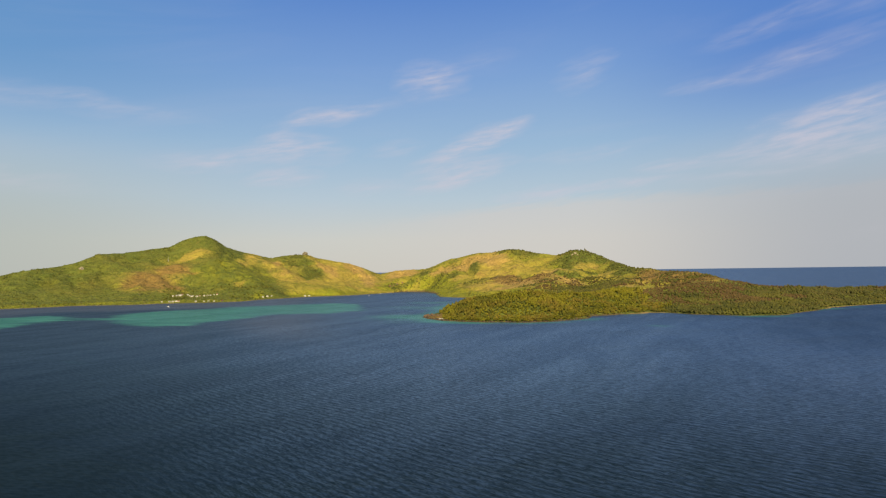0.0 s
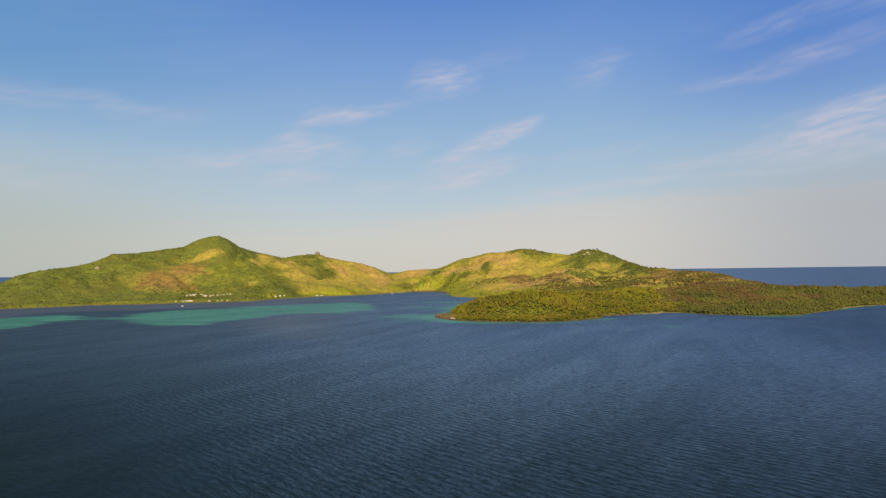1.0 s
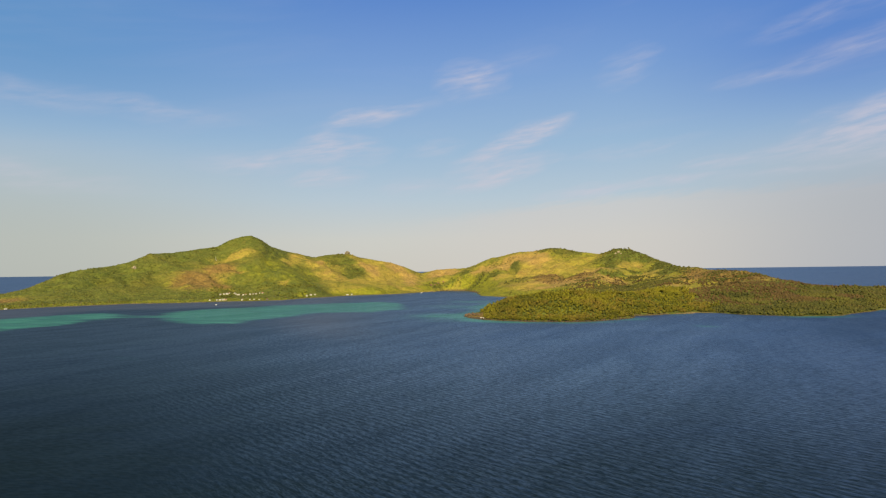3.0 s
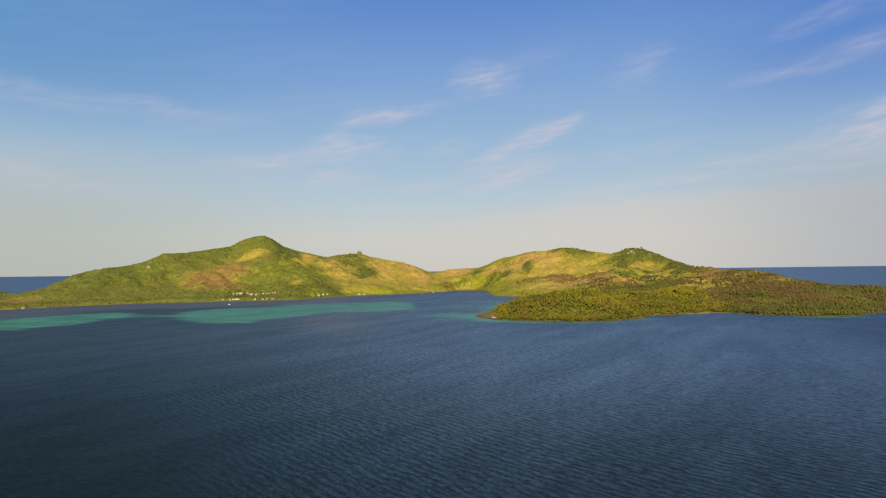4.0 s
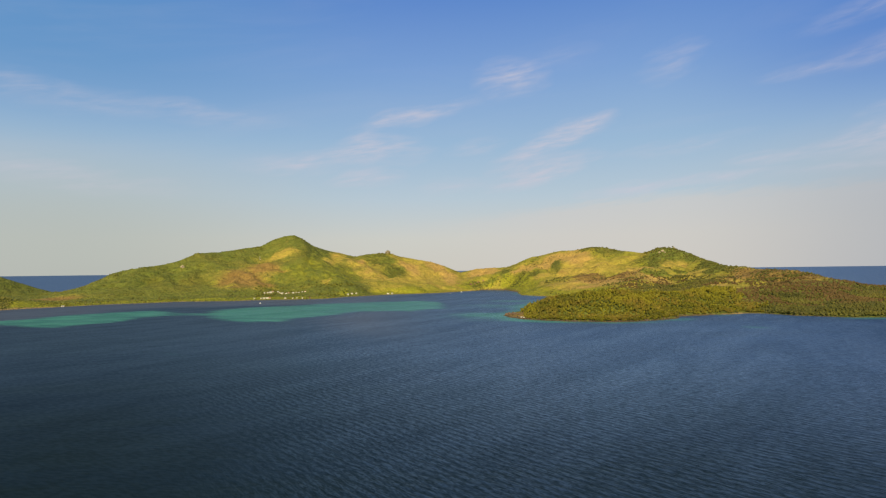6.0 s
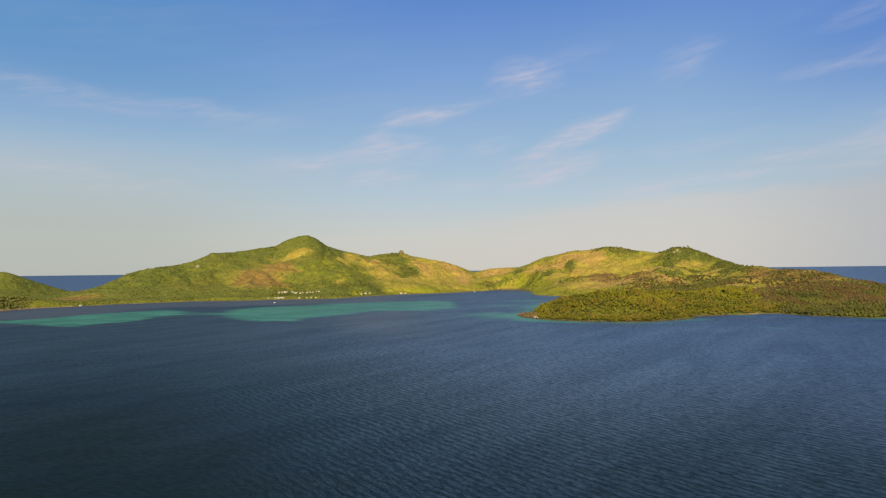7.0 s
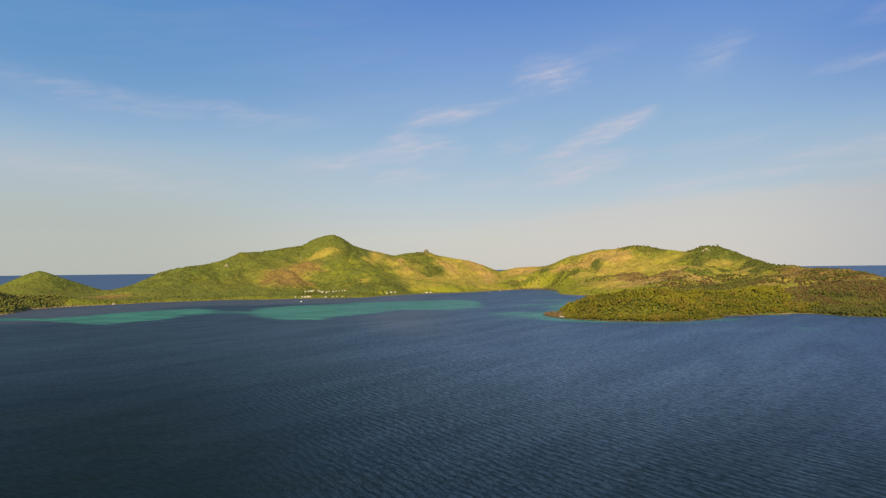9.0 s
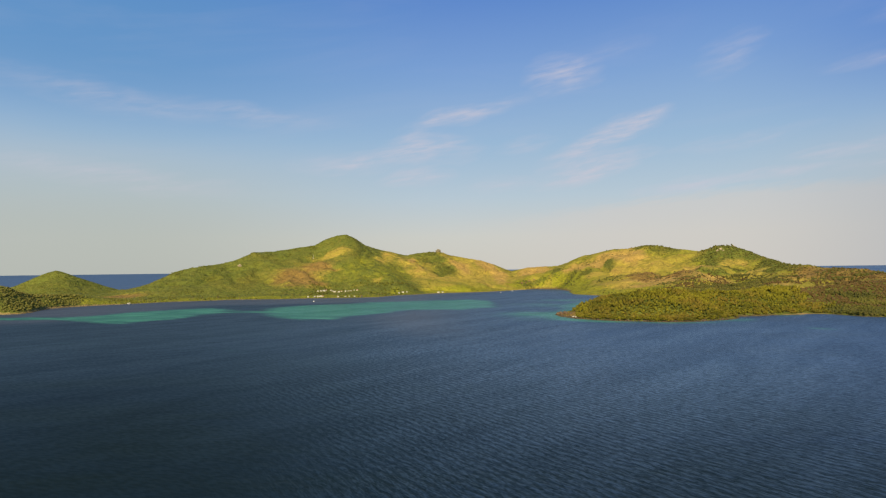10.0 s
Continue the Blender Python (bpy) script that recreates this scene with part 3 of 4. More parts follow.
def covers(x, y, z, dc, gully):
    """How far each ground cover holds at a place, 0 to 1."""
    a = np.degrees(np.arctan2(x, y))
    n = fbm(x, y, 160, 4, 51)
    west = smooth(-a, 12.0, 15.0)
    dry, tan, rust, thicket = blot(x, y, DRY), blot(x, y, TAN), blot(x, y, RUST), blot(x, y, SCRUB)
    scrub = np.clip(west * 0.95 + (n - 0.5) * 0.7, 0, 1)
    hollows = 1 - smooth(gully, 0.03, 0.22)
    scrub = np.maximum(scrub, np.where(a > -12, 0.5 * hollows * smooth(n, 0.30, 0.55), 0))
    bare = np.maximum(np.maximum(dry, rust), tan)
    near = smooth(a, -4, 0) * (1 - smooth(y - (1130 + 8.0 * a), 0, 110))
    point = smooth(-a, 41.5, 43.0) * (1 - smooth(np.hypot(x, y), 1700, 1900))
    woods = np.clip(np.maximum(near, point), 0, 1) * np.ones(x.shape)
    scrub = np.maximum(np.maximum(scrub * (1 - 0.85 * bare), thicket), woods)
    dry, tan, rust = dry * (1 - 0.7 * thicket), tan * (1 - 0.7 * thicket), rust * (1 - 0.5 * thicket)
    shoreside = (1 - smooth(dc, 35, 95)) * (1 - woods) * smooth(dc, 2, 12)
    lush = np.maximum(shoreside * smooth(fbm(x, y, 130, 3, 61), 0.25, 0.45), 0.65 * blot(x, y, GREEN))
    lush = np.maximum(lush, 0.5 * blot(x, y, LIFTED_GREEN))
    sandy = np.maximum(smooth(-a, 3, 6), smooth(a, 31.0, 31.8))
    sandy = np.maximum(sandy, smooth(a, 15.6, 17) * (1 - smooth(a, 19.3, 19.8)))
    tip = (1 - smooth(a, -0.3, 0.3)) * smooth(a, -3, -2.5) * (1 - smooth(y, 1000, 1040))
    rust, scrub, woods = np.maximum(rust, tip), scrub * (1 - tip), woods * (1 - tip)
    shore = 1 - smooth(dc, 2.5, 6)
    return {"dry": dry, "tan": tan, "rust": rust, "scrub": scrub, "lush": lush, "sand": shore * sandy, "rock": shore * (1 - sandy), "woods": woods}


# ---- large structure ----


def sheet(name, verts, faces, mat, soft=True):
    """One mesh from arrays of places and of equal-sided faces."""
    me = bpy.data.meshes.new(name)
    count, sides = faces.shape
    me.vertices.add(len(verts))
    me.vertices.foreach_set("co", np.ascontiguousarray(verts, np.float32).ravel())
    me.loops.add(count * sides)
    me.loops.foreach_set("vertex_index", np.ascontiguousarray(faces, np.int32).ravel())
    me.polygons.add(count)
    me.polygons.foreach_set("loop_start", np.arange(0, count * sides, sides, dtype=np.int32))
    me.polygons.foreach_set("use_smooth", np.full(count, soft))
    me.materials.append(mat)
    me.update(calc_edges=True)
    me.validate()
    return me


def carry(me, name, values):
    me.attributes.new(name, "FLOAT", "POINT").data.foreach_set("value", np.ascontiguousarray(values, np.float32).ravel())


def lattice_faces(rows, cols, wrap=False):
    i, j = np.meshgrid(np.arange(rows - 1), np.arange(cols if wrap else cols - 1), indexing="ij")
    k = (j + 1) % cols
    return np.stack([i * cols + j, i * cols + k, (i + 1) * cols + k, (i + 1) * cols + j], -1).reshape(-1, 4)


def build_sea():
    turns = np.radians(np.concatenate([np.arange(-52, 40, 0.16), np.arange(40, 308, 4.0)]))
    reach = np.concatenate([[0.5, 20, 60, 110], np.geomspace(150, 640, 40), np.arange(655, 1750, 9.0), np.geomspace(1780, 4950, 60)])
    r, a = np.meshgrid(reach, turns, indexing="ij")
    x, y = (r * np.sin(a)).ravel(), (r * np.cos(a)).ravel()
    z = 68.0 * (np.clip((r.ravel() - 3100) / 1850, 0, 1) ** 1.7)
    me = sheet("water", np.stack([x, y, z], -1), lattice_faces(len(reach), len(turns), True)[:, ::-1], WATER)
    wx, wy = x + 36 * (fbm(x, y, 80, 3, 71) - 0.5), y + 36 * (fbm(x, y, 80, 3, 72) - 0.5)
    reef = np.maximum(smooth(signed(wx, wy, REEF), -30, 38), 0.9 * smooth(signed(wx, wy, WEST_REEF), -30, 38))
    reef *= 0.62 + 0.38 * smooth(np.hypot((x + 585) / 1.0, (y - 1030) / 1.6), 30, 110)
    dc = coast_distance(x, y)
    a = np.degrees(np.arctan2(x, y))
    rim = smooth(dc, -60, -8) * 0.55 * smooth(a, -4, 0) * smooth(fbm(x, y, 120, 3, 73), 0.25, 0.5)
    spit = 0.60 * np.exp(-((x + 55) / 100) ** 2 - ((y - 965) / 110) ** 2) + 0.60 * np.exp(-(((x - 268) * 0.75 - (y - 765) * 0.66) / 30) ** 2 - (((x - 268) * 0.66 + (y - 765) * 0.75) / 9) ** 2)
    inner = 0.6 * np.exp(-((x + 25) / 75) ** 2 - ((y - 1420) / 60) ** 2) + 0.42 * np.exp(-((x + 70) / 110) ** 2 - ((y - 1230) / 90) ** 2)
    faint = 0.20 * np.exp(-((x + 320) / 60) ** 2 - ((y - 518) / 30) ** 2) + 0.20 * np.exp(-((x + 500) / 70) ** 2 - ((y - 560) / 22) ** 2)
    carry(me, "shoal", np.clip(reef + rim + spit + inner + faint, 0, 1))
    eastward, off = smooth(a, -42, -6), np.hypot(x, y)
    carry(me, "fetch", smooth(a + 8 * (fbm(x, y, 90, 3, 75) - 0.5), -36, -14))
    # brightness painted into the sky gloss: dimmer nearby, leftward and far right
    carry(me, "gloss_gain", (0.50 + 0.50 * eastward) * (1 + 0.20 * np.exp(-((a - 8) / 11) ** 2) * smooth(off, 170, 300)) * (1 - 0.45 * smooth(a, 18, 34) * smooth(off, 450, 800)) * (eastward * (0.44 + 0.56 * smooth(off, 150, 470)) + (1 - eastward) * (0.30 + 0.70 * smooth(off, 190, 760))))
    carry(me, "painted_falloff", smooth(np.hypot(x, y), 220, 650) * (0.25 + 0.75 * smooth(a, -32, 10)))
    carry(me, "ocean_haze", smooth(np.hypot(x, y), 2100, 2700))
    carry(me, "weed", smooth(dc, -330, -200) * smooth(-a, 8, 16) * (1 - reef))
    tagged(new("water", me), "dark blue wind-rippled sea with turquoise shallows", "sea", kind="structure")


def build_ground():
    x, y = (g.ravel() for g in np.meshgrid(GRID_X, GRID_Y))
    z, dc, gully = (f.ravel() for f in FIELDS)
    faces = lattice_faces(len(GRID_Y), len(GRID_X))
    faces = faces[(dc[faces] > -14).any(1)]
    used = np.unique(faces)
    index = np.full(len(x), -1)
    index[used] = np.arange(len(used))
    me = sheet("ground", np.stack([x, y, z], -1)[used], index[faces], LAND)
    for name, amount in covers(x[used], y[used], z[used], dc[used], gully[used]).items():
        if name != "woods":
            carry(me, name, amount)
    tagged(new("ground", me), "green and golden grassy island hills with scrubby gullies", "hills", kind="structure")


build_sea()
build_ground()


# ---- things ----


def part(name, bm, mat, parent=None, label="", at=None, soft=False):
    """Link a bmesh as one mesh object, under a thing or a part."""
    me = bpy.data.meshes.new(name)
    bm.to_mesh(me)
    bm.free()
    me.materials.append(mat)
    if soft:
        me.polygons.foreach_set("use_smooth", [True] * len(me.polygons))
    ob = new(name, me)
    if parent:
        ob.parent = parent
    if at is not None:
        ob.matrix_basis = at
    return tagged(ob, label)


def box(bm, size, at, bevel=0.0):
    made = bmesh.ops.create_cube(bm, size=1.0, matrix=Matrix.Translation(at) @ Matrix.Diagonal((*size, 1)))
    if bevel:
        edges = list({e for v in made["verts"] for e in v.link_edges})
        bmesh.ops.bevel(bm, geom=edges, offset=bevel, segments=2, affect="EDGES")


def lump(bm, at, size, rough, detail=1, rng=random):
    """One uneven clump or stone."""
    made = bmesh.ops.create_icosphere(bm, subdivisions=detail, radius=1.0)
    turn = Euler([rng.uniform(0, 6.3) for _ in range(3)]).to_matrix()
    seed = Vector((rng.uniform(-50, 50), rng.uniform(-50, 50), 0))
    for v in made["verts"]:
        p = turn @ v.co
        p *= 1 + rough * (noise.noise(p * 1.7 + seed) + 0.5 * rng.uniform(-1, 1))
        v.co = Vector((p.x * size[0], p.y * size[1], p.z * size[2])) + Vector(at)


def level(x, y):
    return float(land(np.array([x]), np.array([y]))[0][0])


def tube(bm, path, sides=7):
    """A tapering stem through (place, radius) pairs."""
    rings = []
    for centre, radius in path:
        rings.append([bm.verts.new(Vector(centre) + Vector((radius * math.cos(k * math.tau / sides), radius * math.sin(k * math.tau / sides), 0)))
                      for k in range(sides)])
    for low, high in zip(rings, rings[1:]):
        for k in range(sides):
            bm.faces.new((low[k], low[(k + 1) % sides], high[(k + 1) % sides], high[k]))
    bm.faces.new(rings[-1])


def make_tree(rng, tall, spread, label):
    """A broad tree: trunk with limbs, and a crown of many uneven clumps."""
    thing = tagged(new("tree"), label, "tree", "trees along the headland shore")
    bm = bmesh.new()
    lean = rng.uniform(-0.4, 0.4)
    tube(bm, [((0, 0, -0.6), 0.30), ((lean * 0.3, 0, tall * 0.25), 0.22), ((lean, 0.1, tall * 0.55), 0.15), ((lean, 0.1, tall * 0.8), 0.06)])
    for k in range(4):
        a = k * 1.6 + rng.uniform(0, 0.8)
        tip = Vector((math.cos(a) * spread * 0.6, math.sin(a) * spread * 0.6, tall * rng.uniform(0.55, 0.7)))
        tube(bm, [((lean * 0.4, 0, tall * 0.3), 0.12), (tip, 0.04)], 5)
    part("trunk", bm, BARK, thing)
    bm = bmesh.new()
    for k in range(52):
        a, r = rng.uniform(0, math.tau), spread * math.sqrt(rng.uniform(0.02, 0.75))
        z = tall * (0.20 + 0.66 * rng.random() * (1.0 - 0.45 * r / spread)) + 0.2
        s = spread * rng.uniform(0.13, 0.27)
        lump(bm, (lean + r * math.cos(a), r * math.sin(a), z), (s, s, s * rng.uniform(0.7, 1.1)), 0.45, 1, rng)
    part("crown", bm, LEAF, thing)
    return thing


def make_palm(rng, tall):
    thing = tagged(new("palm_tree"), "slender coconut palm with drooping green fronds", "palm tree", "coconut palms by the village")
    bm = bmesh.new()
    bend = rng.uniform(0.4, 1.2)
    tube(bm, [((0, 0, -0.5), 0.24), ((bend * 0.3, 0, tall * 0.4), 0.17), ((bend * 0.7, 0, tall * 0.75), 0.14), ((bend, 0, tall), 0.12)])
    part("trunk", bm, BARK, thing)
    bm = bmesh.new()
    for k in range(13):
        a, rise, long = k * math.tau / 13 + rng.uniform(-0.2, 0.2), rng.uniform(0.1, 0.9), rng.uniform(2.6, 3.6)
        rows = []
        for i in range(6):
            s = i / 5
            out, up = long * s, rise * long * s - 1.35 * long * s * s * 0.8
            wide = 0.55 * math.sin(math.pi * min(0.96, 0.12 + 0.88 * s))
            c, side = Vector((bend + out * math.cos(a), out * math.sin(a), tall + up)), Vector((-math.sin(a), math.cos(a), 0)) * wide
            rows.append([bm.verts.new(c - side - Vector((0, 0, wide * 0.5))), bm.verts.new(c), bm.verts.new(c + side - Vector((0, 0, wide * 0.5)))])
        for low, high in zip(rows, rows[1:]):
            for j in (0, 1):
                bm.faces.new((low[j], low[j + 1], high[j + 1], high[j]))
    part("fronds", bm, PALM, thing)
    return thing


def make_house(width, depth, wall_height, wall_mat, roof_mat, label, category="house"):
    """A gabled village house: walls, pitched roof with eaves, a door and windows."""
    thing = tagged(new("house"), label, category, "village houses")
    rise, eave = depth * 0.30, 0.55
    bm = bmesh.new()
    w, d, h = width / 2, depth / 2, wall_height
    low = [bm.verts.new((x, y, -1.2)) for x, y in ((-w, -d), (w, -d), (w, d), (-w, d))]
    top = [bm.verts.new((x, y, h)) for x, y in ((-w, -d), (w, -d), (w, d), (-w, d))]
    ends = [bm.verts.new((-w, 0, h + rise)), bm.verts.new((w, 0, h + rise))]
    for k in (0, 2):
        bm.faces.new((low[k], low[k + 1], top[k + 1], top[k]))
    bm.faces.new((low[1], low[2], top[2], ends[1], top[1]))
    bm.faces.new((low[3], low[0], top[0], ends[0], top[3]))
    bm.faces.new((top[0], top[1], ends[1], ends[0]))
    bm.faces.new((top[2], top[3], ends[0], ends[1]))
    bmesh.ops.recalc_face_normals(bm, faces=bm.faces)
    part("wall", bm, wall_mat, thing)
    bm = bmesh.new()
    drop = rise * eave / d
    profile = [(-d - eave, h - drop + 0.02), (0, h + rise + 0.02), (d + eave, h - drop + 0.02), (d + eave, h - drop + 0.2), (0, h + rise + 0.22), (-d - eave, h - drop + 0.2)]
    rings = [[bm.verts.new((x, y, z)) for y, z in profile] for x in (-w - eave, w + eave)]
    for k in range(6):
        bm.faces.new((rings[0][k], rings[0][(k + 1) % 6], rings[1][(k + 1) % 6], rings[1][k]))
    for ring in rings:
        bm.faces.new((ring[0], ring[1], ring[4], ring[5]))
        bm.faces.new((ring[1], ring[2], ring[3], ring[4]))
    bmesh.ops.recalc_face_normals(bm, faces=bm.faces)
    part("roof", bm, roof_mat, thing)
    bm = bmesh.new()
    box(bm, (0.9, 0.08, 2.0), (0, -d - 0.03, 1.0))
    part("door", bm, TIMBER, thing, "dark timber door")
    for x in np.arange(-w + 1.3, w - 0.6, 2.4):
        if abs(x) > 0.9:
            bm = bmesh.new()
            box(bm, (1.0, 0.08, 0.9), (x, -d - 0.03, 1.55))
            part("window", bm, PANE, thing)
    return thing


def make_boat(length, label):
    """An open motor boat with a small cabin."""
    thing = tagged(new("boat"), label, "boat", "moored boats")
    bm = bmesh.new()
    rows = []
    for i in range(9):
        s = i / 8
        half = length * 0.17 * (1 - max(0.0, (s - 0.45) / 0.55) ** 2.2) + 0.02
        sheer = 0.75 + 0.35 * s * s
        rows.append([bm.verts.new((length * (s - 0.5), y * half, z)) for y, z in ((-1, sheer), (-0.8, 0.1), (0, -0.35 + 0.3 * s ** 4), (0.8, 0.1), (1, sheer), (0.85, sheer), (0.7, 0.3), (-0.7, 0.3), (-0.85, sheer))])
    for low, high in zip(rows, rows[1:]):
        for k in range(9):
            bm.faces.new((low[k], low[(k + 1) % 9], high[(k + 1) % 9], high[k]))
    bm.faces.new(rows[0])
    bmesh.ops.recalc_face_normals(bm, faces=bm.faces)
    part("hull", bm, GEL, thing, "white hull")
    bm = bmesh.new()
    box(bm, (length * 0.28, length * 0.22, 1.2), (length * 0.06, 0, 0.95), 0.12)
    cabin = part("cabin", bm, GEL, thing)
    bm = bmesh.new()
    box(bm, (0.06, length * 0.19, 0.45), (length * 0.2 + 0.02, 0, 1.2))
    part("windscreen", bm, PANE, cabin, "dark windscreen")
    bm = bmesh.new()
    box(bm, (0.45, 0.4, 1.1), (-length * 0.5 - 0.15, 0, 0.6), 0.08)
    part("outboard_motor", bm, TIMBER, thing, "dark outboard motor")
    return thing


def make_rock(rng, label, mat, size, detail=2, group="shore boulders"):
    bm = bmesh.new()
    lump(bm, (0, 0, size[2] * 0.25), size, 0.42, detail, rng)
    return tagged(part("boulder", bm, mat), label, "rock", group)


def stand(thing, x, y, turn=0.0, scale=1.0, sink=0.0, z=None):
    thing.matrix_basis = Matrix.Translation((x, y, (level(x, y) if z is None else z) - sink)) @ pose(0, 0, 0, 0, 0, turn) @ Matrix.Scale(scale, 4)


def spread_out(kinds, spots, rng, sink=0.0, scales=(0.85, 1.2)):
    """Stand the first spots with the kinds themselves, the others with copies of them."""
    fresh = list(kinds)
    xs, ys = np.array([p[0] for p in spots]), np.array([p[1] for p in spots])
    zs = land(xs, ys)[0]
    for i, (x, y) in enumerate(spots):
        turn, scale = rng.uniform(0, 360), rng.uniform(*scales)
        m = Matrix.Translation((x, y, zs[i] - sink)) @ pose(0, 0, 0, 0, 0, turn) @ Matrix.Scale(scale, 4)
        if i < len(fresh):
            fresh[i].matrix_basis = m
        else:
            copy_thing(fresh[i % len(fresh)], Matrix.Identity(4)).matrix_basis = m


# village
VILLAGE = plan([
    (-23.40, 1843, 0), (-23.11, 1849, 0), (-22.86, 1853, 1), (-22.66, 1869, 0), (-22.25, 1877, 0), (-22.10, 1869, 0), (-21.90, 1859, 2), (-21.55, 1857, 1),
    (-21.30, 1863, 0), (-20.95, 1857, 0), (-20.69, 1865, 1), (-20.44, 1861, 0), (-20.14, 1861, 0), (-19.88, 1853, 0), (-24.25, 1707, 0), (-23.66, 1703, 0),
    (-23.41, 1702, 0), (-23.16, 1704, 1), (-22.96, 1701, 0), (-21.61, 1690, 0), (-20.95, 1688, 0), (-20.60, 1688, 0), (-20.14, 1690, 0), (-19.48, 1690, 0),
    (-16.09, 1813, 0), (-15.73, 1819, 1), (-15.37, 1825, 0), (-12.48, 1905, 1), (-12.11, 1917, 1), (-38.77, 1622, 1),
    (-4.87, 2200, 3), (-4.20, 2236, 3), (-3.74, 2250, 3), (-4.50, 2216, 3)])
KINDS = [make_house(4.8, 4.0, 2.3, WHITEWASH, TIN, "small white house with a pale tin roof on the shore slope"),
         make_house(8.0, 4.6, 2.5, WHITEWASH, TIN, "long white building with a pale tin roof among trees"),
         make_house(11.0, 6.5, 3.4, WHITEWASH, TIN, "large white village hall with a pale gabled roof", "hall")]
KINDS.append(make_house(6.0, 4.4, 2.4, TIMBER, RED_TIN, "small dark timber house at the head of the bay"))
RUSTY = make_house(5.0, 4.2, 2.3, WHITEWASH, RED_TIN, "small white house with a faded red roof")
rng = random.Random(5)
taken = set()
for i, (x, y, kind) in enumerate(VILLAGE):
    source = RUSTY if kind == 0 and i % 5 == 3 else KINDS[kind]
    turn = math.degrees(math.atan2(-x, y)) + rng.uniform(-25, 25)
    house = source if source.name not in taken else copy_thing(source, Matrix.Identity(4))
    taken.add(source.name)
    stand(house, x, y, turn, rng.uniform(0.62, 0.88))

boat = make_boat(3.9, "white motor boat moored off the village beach")
stand(boat, *plan([(-23.76, 1500)])[0], 15, z=0.1)
for (x, y, turn) in plan([(-6.78, 1890, 60), (-5.75, 2030, -20)]):
    stand(make_boat(4.2, "small white open boat near the head of the bay"), x, y, turn, z=0.1)

# mast on the spur above the village
mast = tagged(new("radio_mast"), "thin pale radio mast standing on the hill spur", "mast")
bm = bmesh.new()
tube(bm, [((0, 0, -1), 0.36), ((0, 0, 6), 0.28), ((0, 0, 13), 0.16)])
part("pole", bm, TIN, mast)
for z in (10.5, 12.5):
    bm = bmesh.new()
    box(bm, (0.9, 0.35, 0.9), (0, -0.3, z), 0.08)
    part("antenna", bm, TIN, mast)
bm = bmesh.new()
box(bm, (1.8, 1.4, 1.6), (1.6, 0, 0.5), 0.06)
part("equipment_box", bm, TIN, mast)
stand(mast, *plan([(-23.78, 2198)])[0])

# stones
rng = random.Random(8)
KNOB_STONE = plain("lichen_grey_stone", rgb(0.20, 0.17, 0.105), 0.9, 3.0, 0.6)
stack = make_rock(rng, "tall weathered rock knob on the grassy ridge", KNOB_STONE, (9.0, 8.0, 9.0), 3, "ridge outcrops")
stand(stack, *plan([(-12.45, 2400)])[0], 20, sink=1.0)
for a, r, size in ((11.75, 2118, 7.0), (12.0, 2122, 8.5), (12.2, 2112, 5.0), (-30.1, 2085, 10.0), (-12.0, 2405, 4.0), (12.95, 2138, 5.0)):
    rock = make_rock(rng, "pale bare rock on the hillside", PALE_STONE, (size * 0.6, size * 0.5, size * 0.55), 2, "ridge outcrops")
    stand(rock, *plan([(a, r)])[0], rng.uniform(0, 360))
TIP_STONE = plain("rusty_stone", rgb(0.13, 0.085, 0.05), 0.9, 1.5, 0.55)
for x, y, size in ((-27, 966, 3.4), (-21, 958, 2.8), (-15, 949, 3.0), (-29, 974, 2.4), (-8, 936, 2.4), (-24, 978, 3.6), (-18, 968, 3.8)):
    rock = make_rock(rng, "rust-brown rock at the tip of the headland", TIP_STONE, (size, size * 0.8, size * 0.7), 2)
    stand(rock, x, y, rng.uniform(0, 360), z=max(0.1, level(x, y)))
BLEACHED = plain("bleached_stone", rgb(0.55, 0.50, 0.40), 0.85, 2.0, 0.8)
rock = make_rock(rng, "pale bleached rock slab near the headland tip", BLEACHED, (8.0, 2.4, 0.9), 2)
stand(rock, -4, 908, 115, z=max(0.4, level(-4, 908)))
SHORE = [(-26, 968), (4, 904), (60, 856), (106, 853), (147, 866), (194, 905)]
stones = [make_rock(rng, "dark brown boulder at the waterline of the headland", STONE, (rng.uniform(1.2, 2.2), rng.uniform(1.0, 1.8), rng.uniform(0.8, 1.4))) for _ in range(6)]
spots = []
for (x0, y0), (x1, y1) in zip(SHORE, SHORE[1:]):
    count = int(math.hypot(x1 - x0, y1 - y0) / 3.2)
    for k in range(count):
        x, y = x0 + (x1 - x0) * (k + rng.random()) / count, y0 + (y1 - y0) * (k + rng.random()) / count
        for _ in range(12):      # walk in or out to the water's edge
            off = float(coast_distance(np.array([x]), np.array([y]))[0]) - rng.uniform(0, 5)
            x, y = x, y + off * -0.8
        spots.append((x, y))
spread_out(stones, spots, rng, 0.2, (0.6, 1.5))

# ---- trees and scrub ----


def scatter(x0, x1, y0, y1, step, seed):
    """Uneven spots over a stretch of the plan, with the ground under them."""
    r = np.random.default_rng(seed)
    x, y = np.meshgrid(np.arange(x0, x1, step), np.arange(y0, y1, step))
    x, y = x.ravel() + r.uniform(-0.5, 0.5, x.size) * step * 1.2, y.ravel() + r.uniform(-0.5, 0.5, x.size) * step * 1.2
    z, dc, gully = land(x, y)
    return x, y, z, dc, covers(x, y, z, dc, gully), r


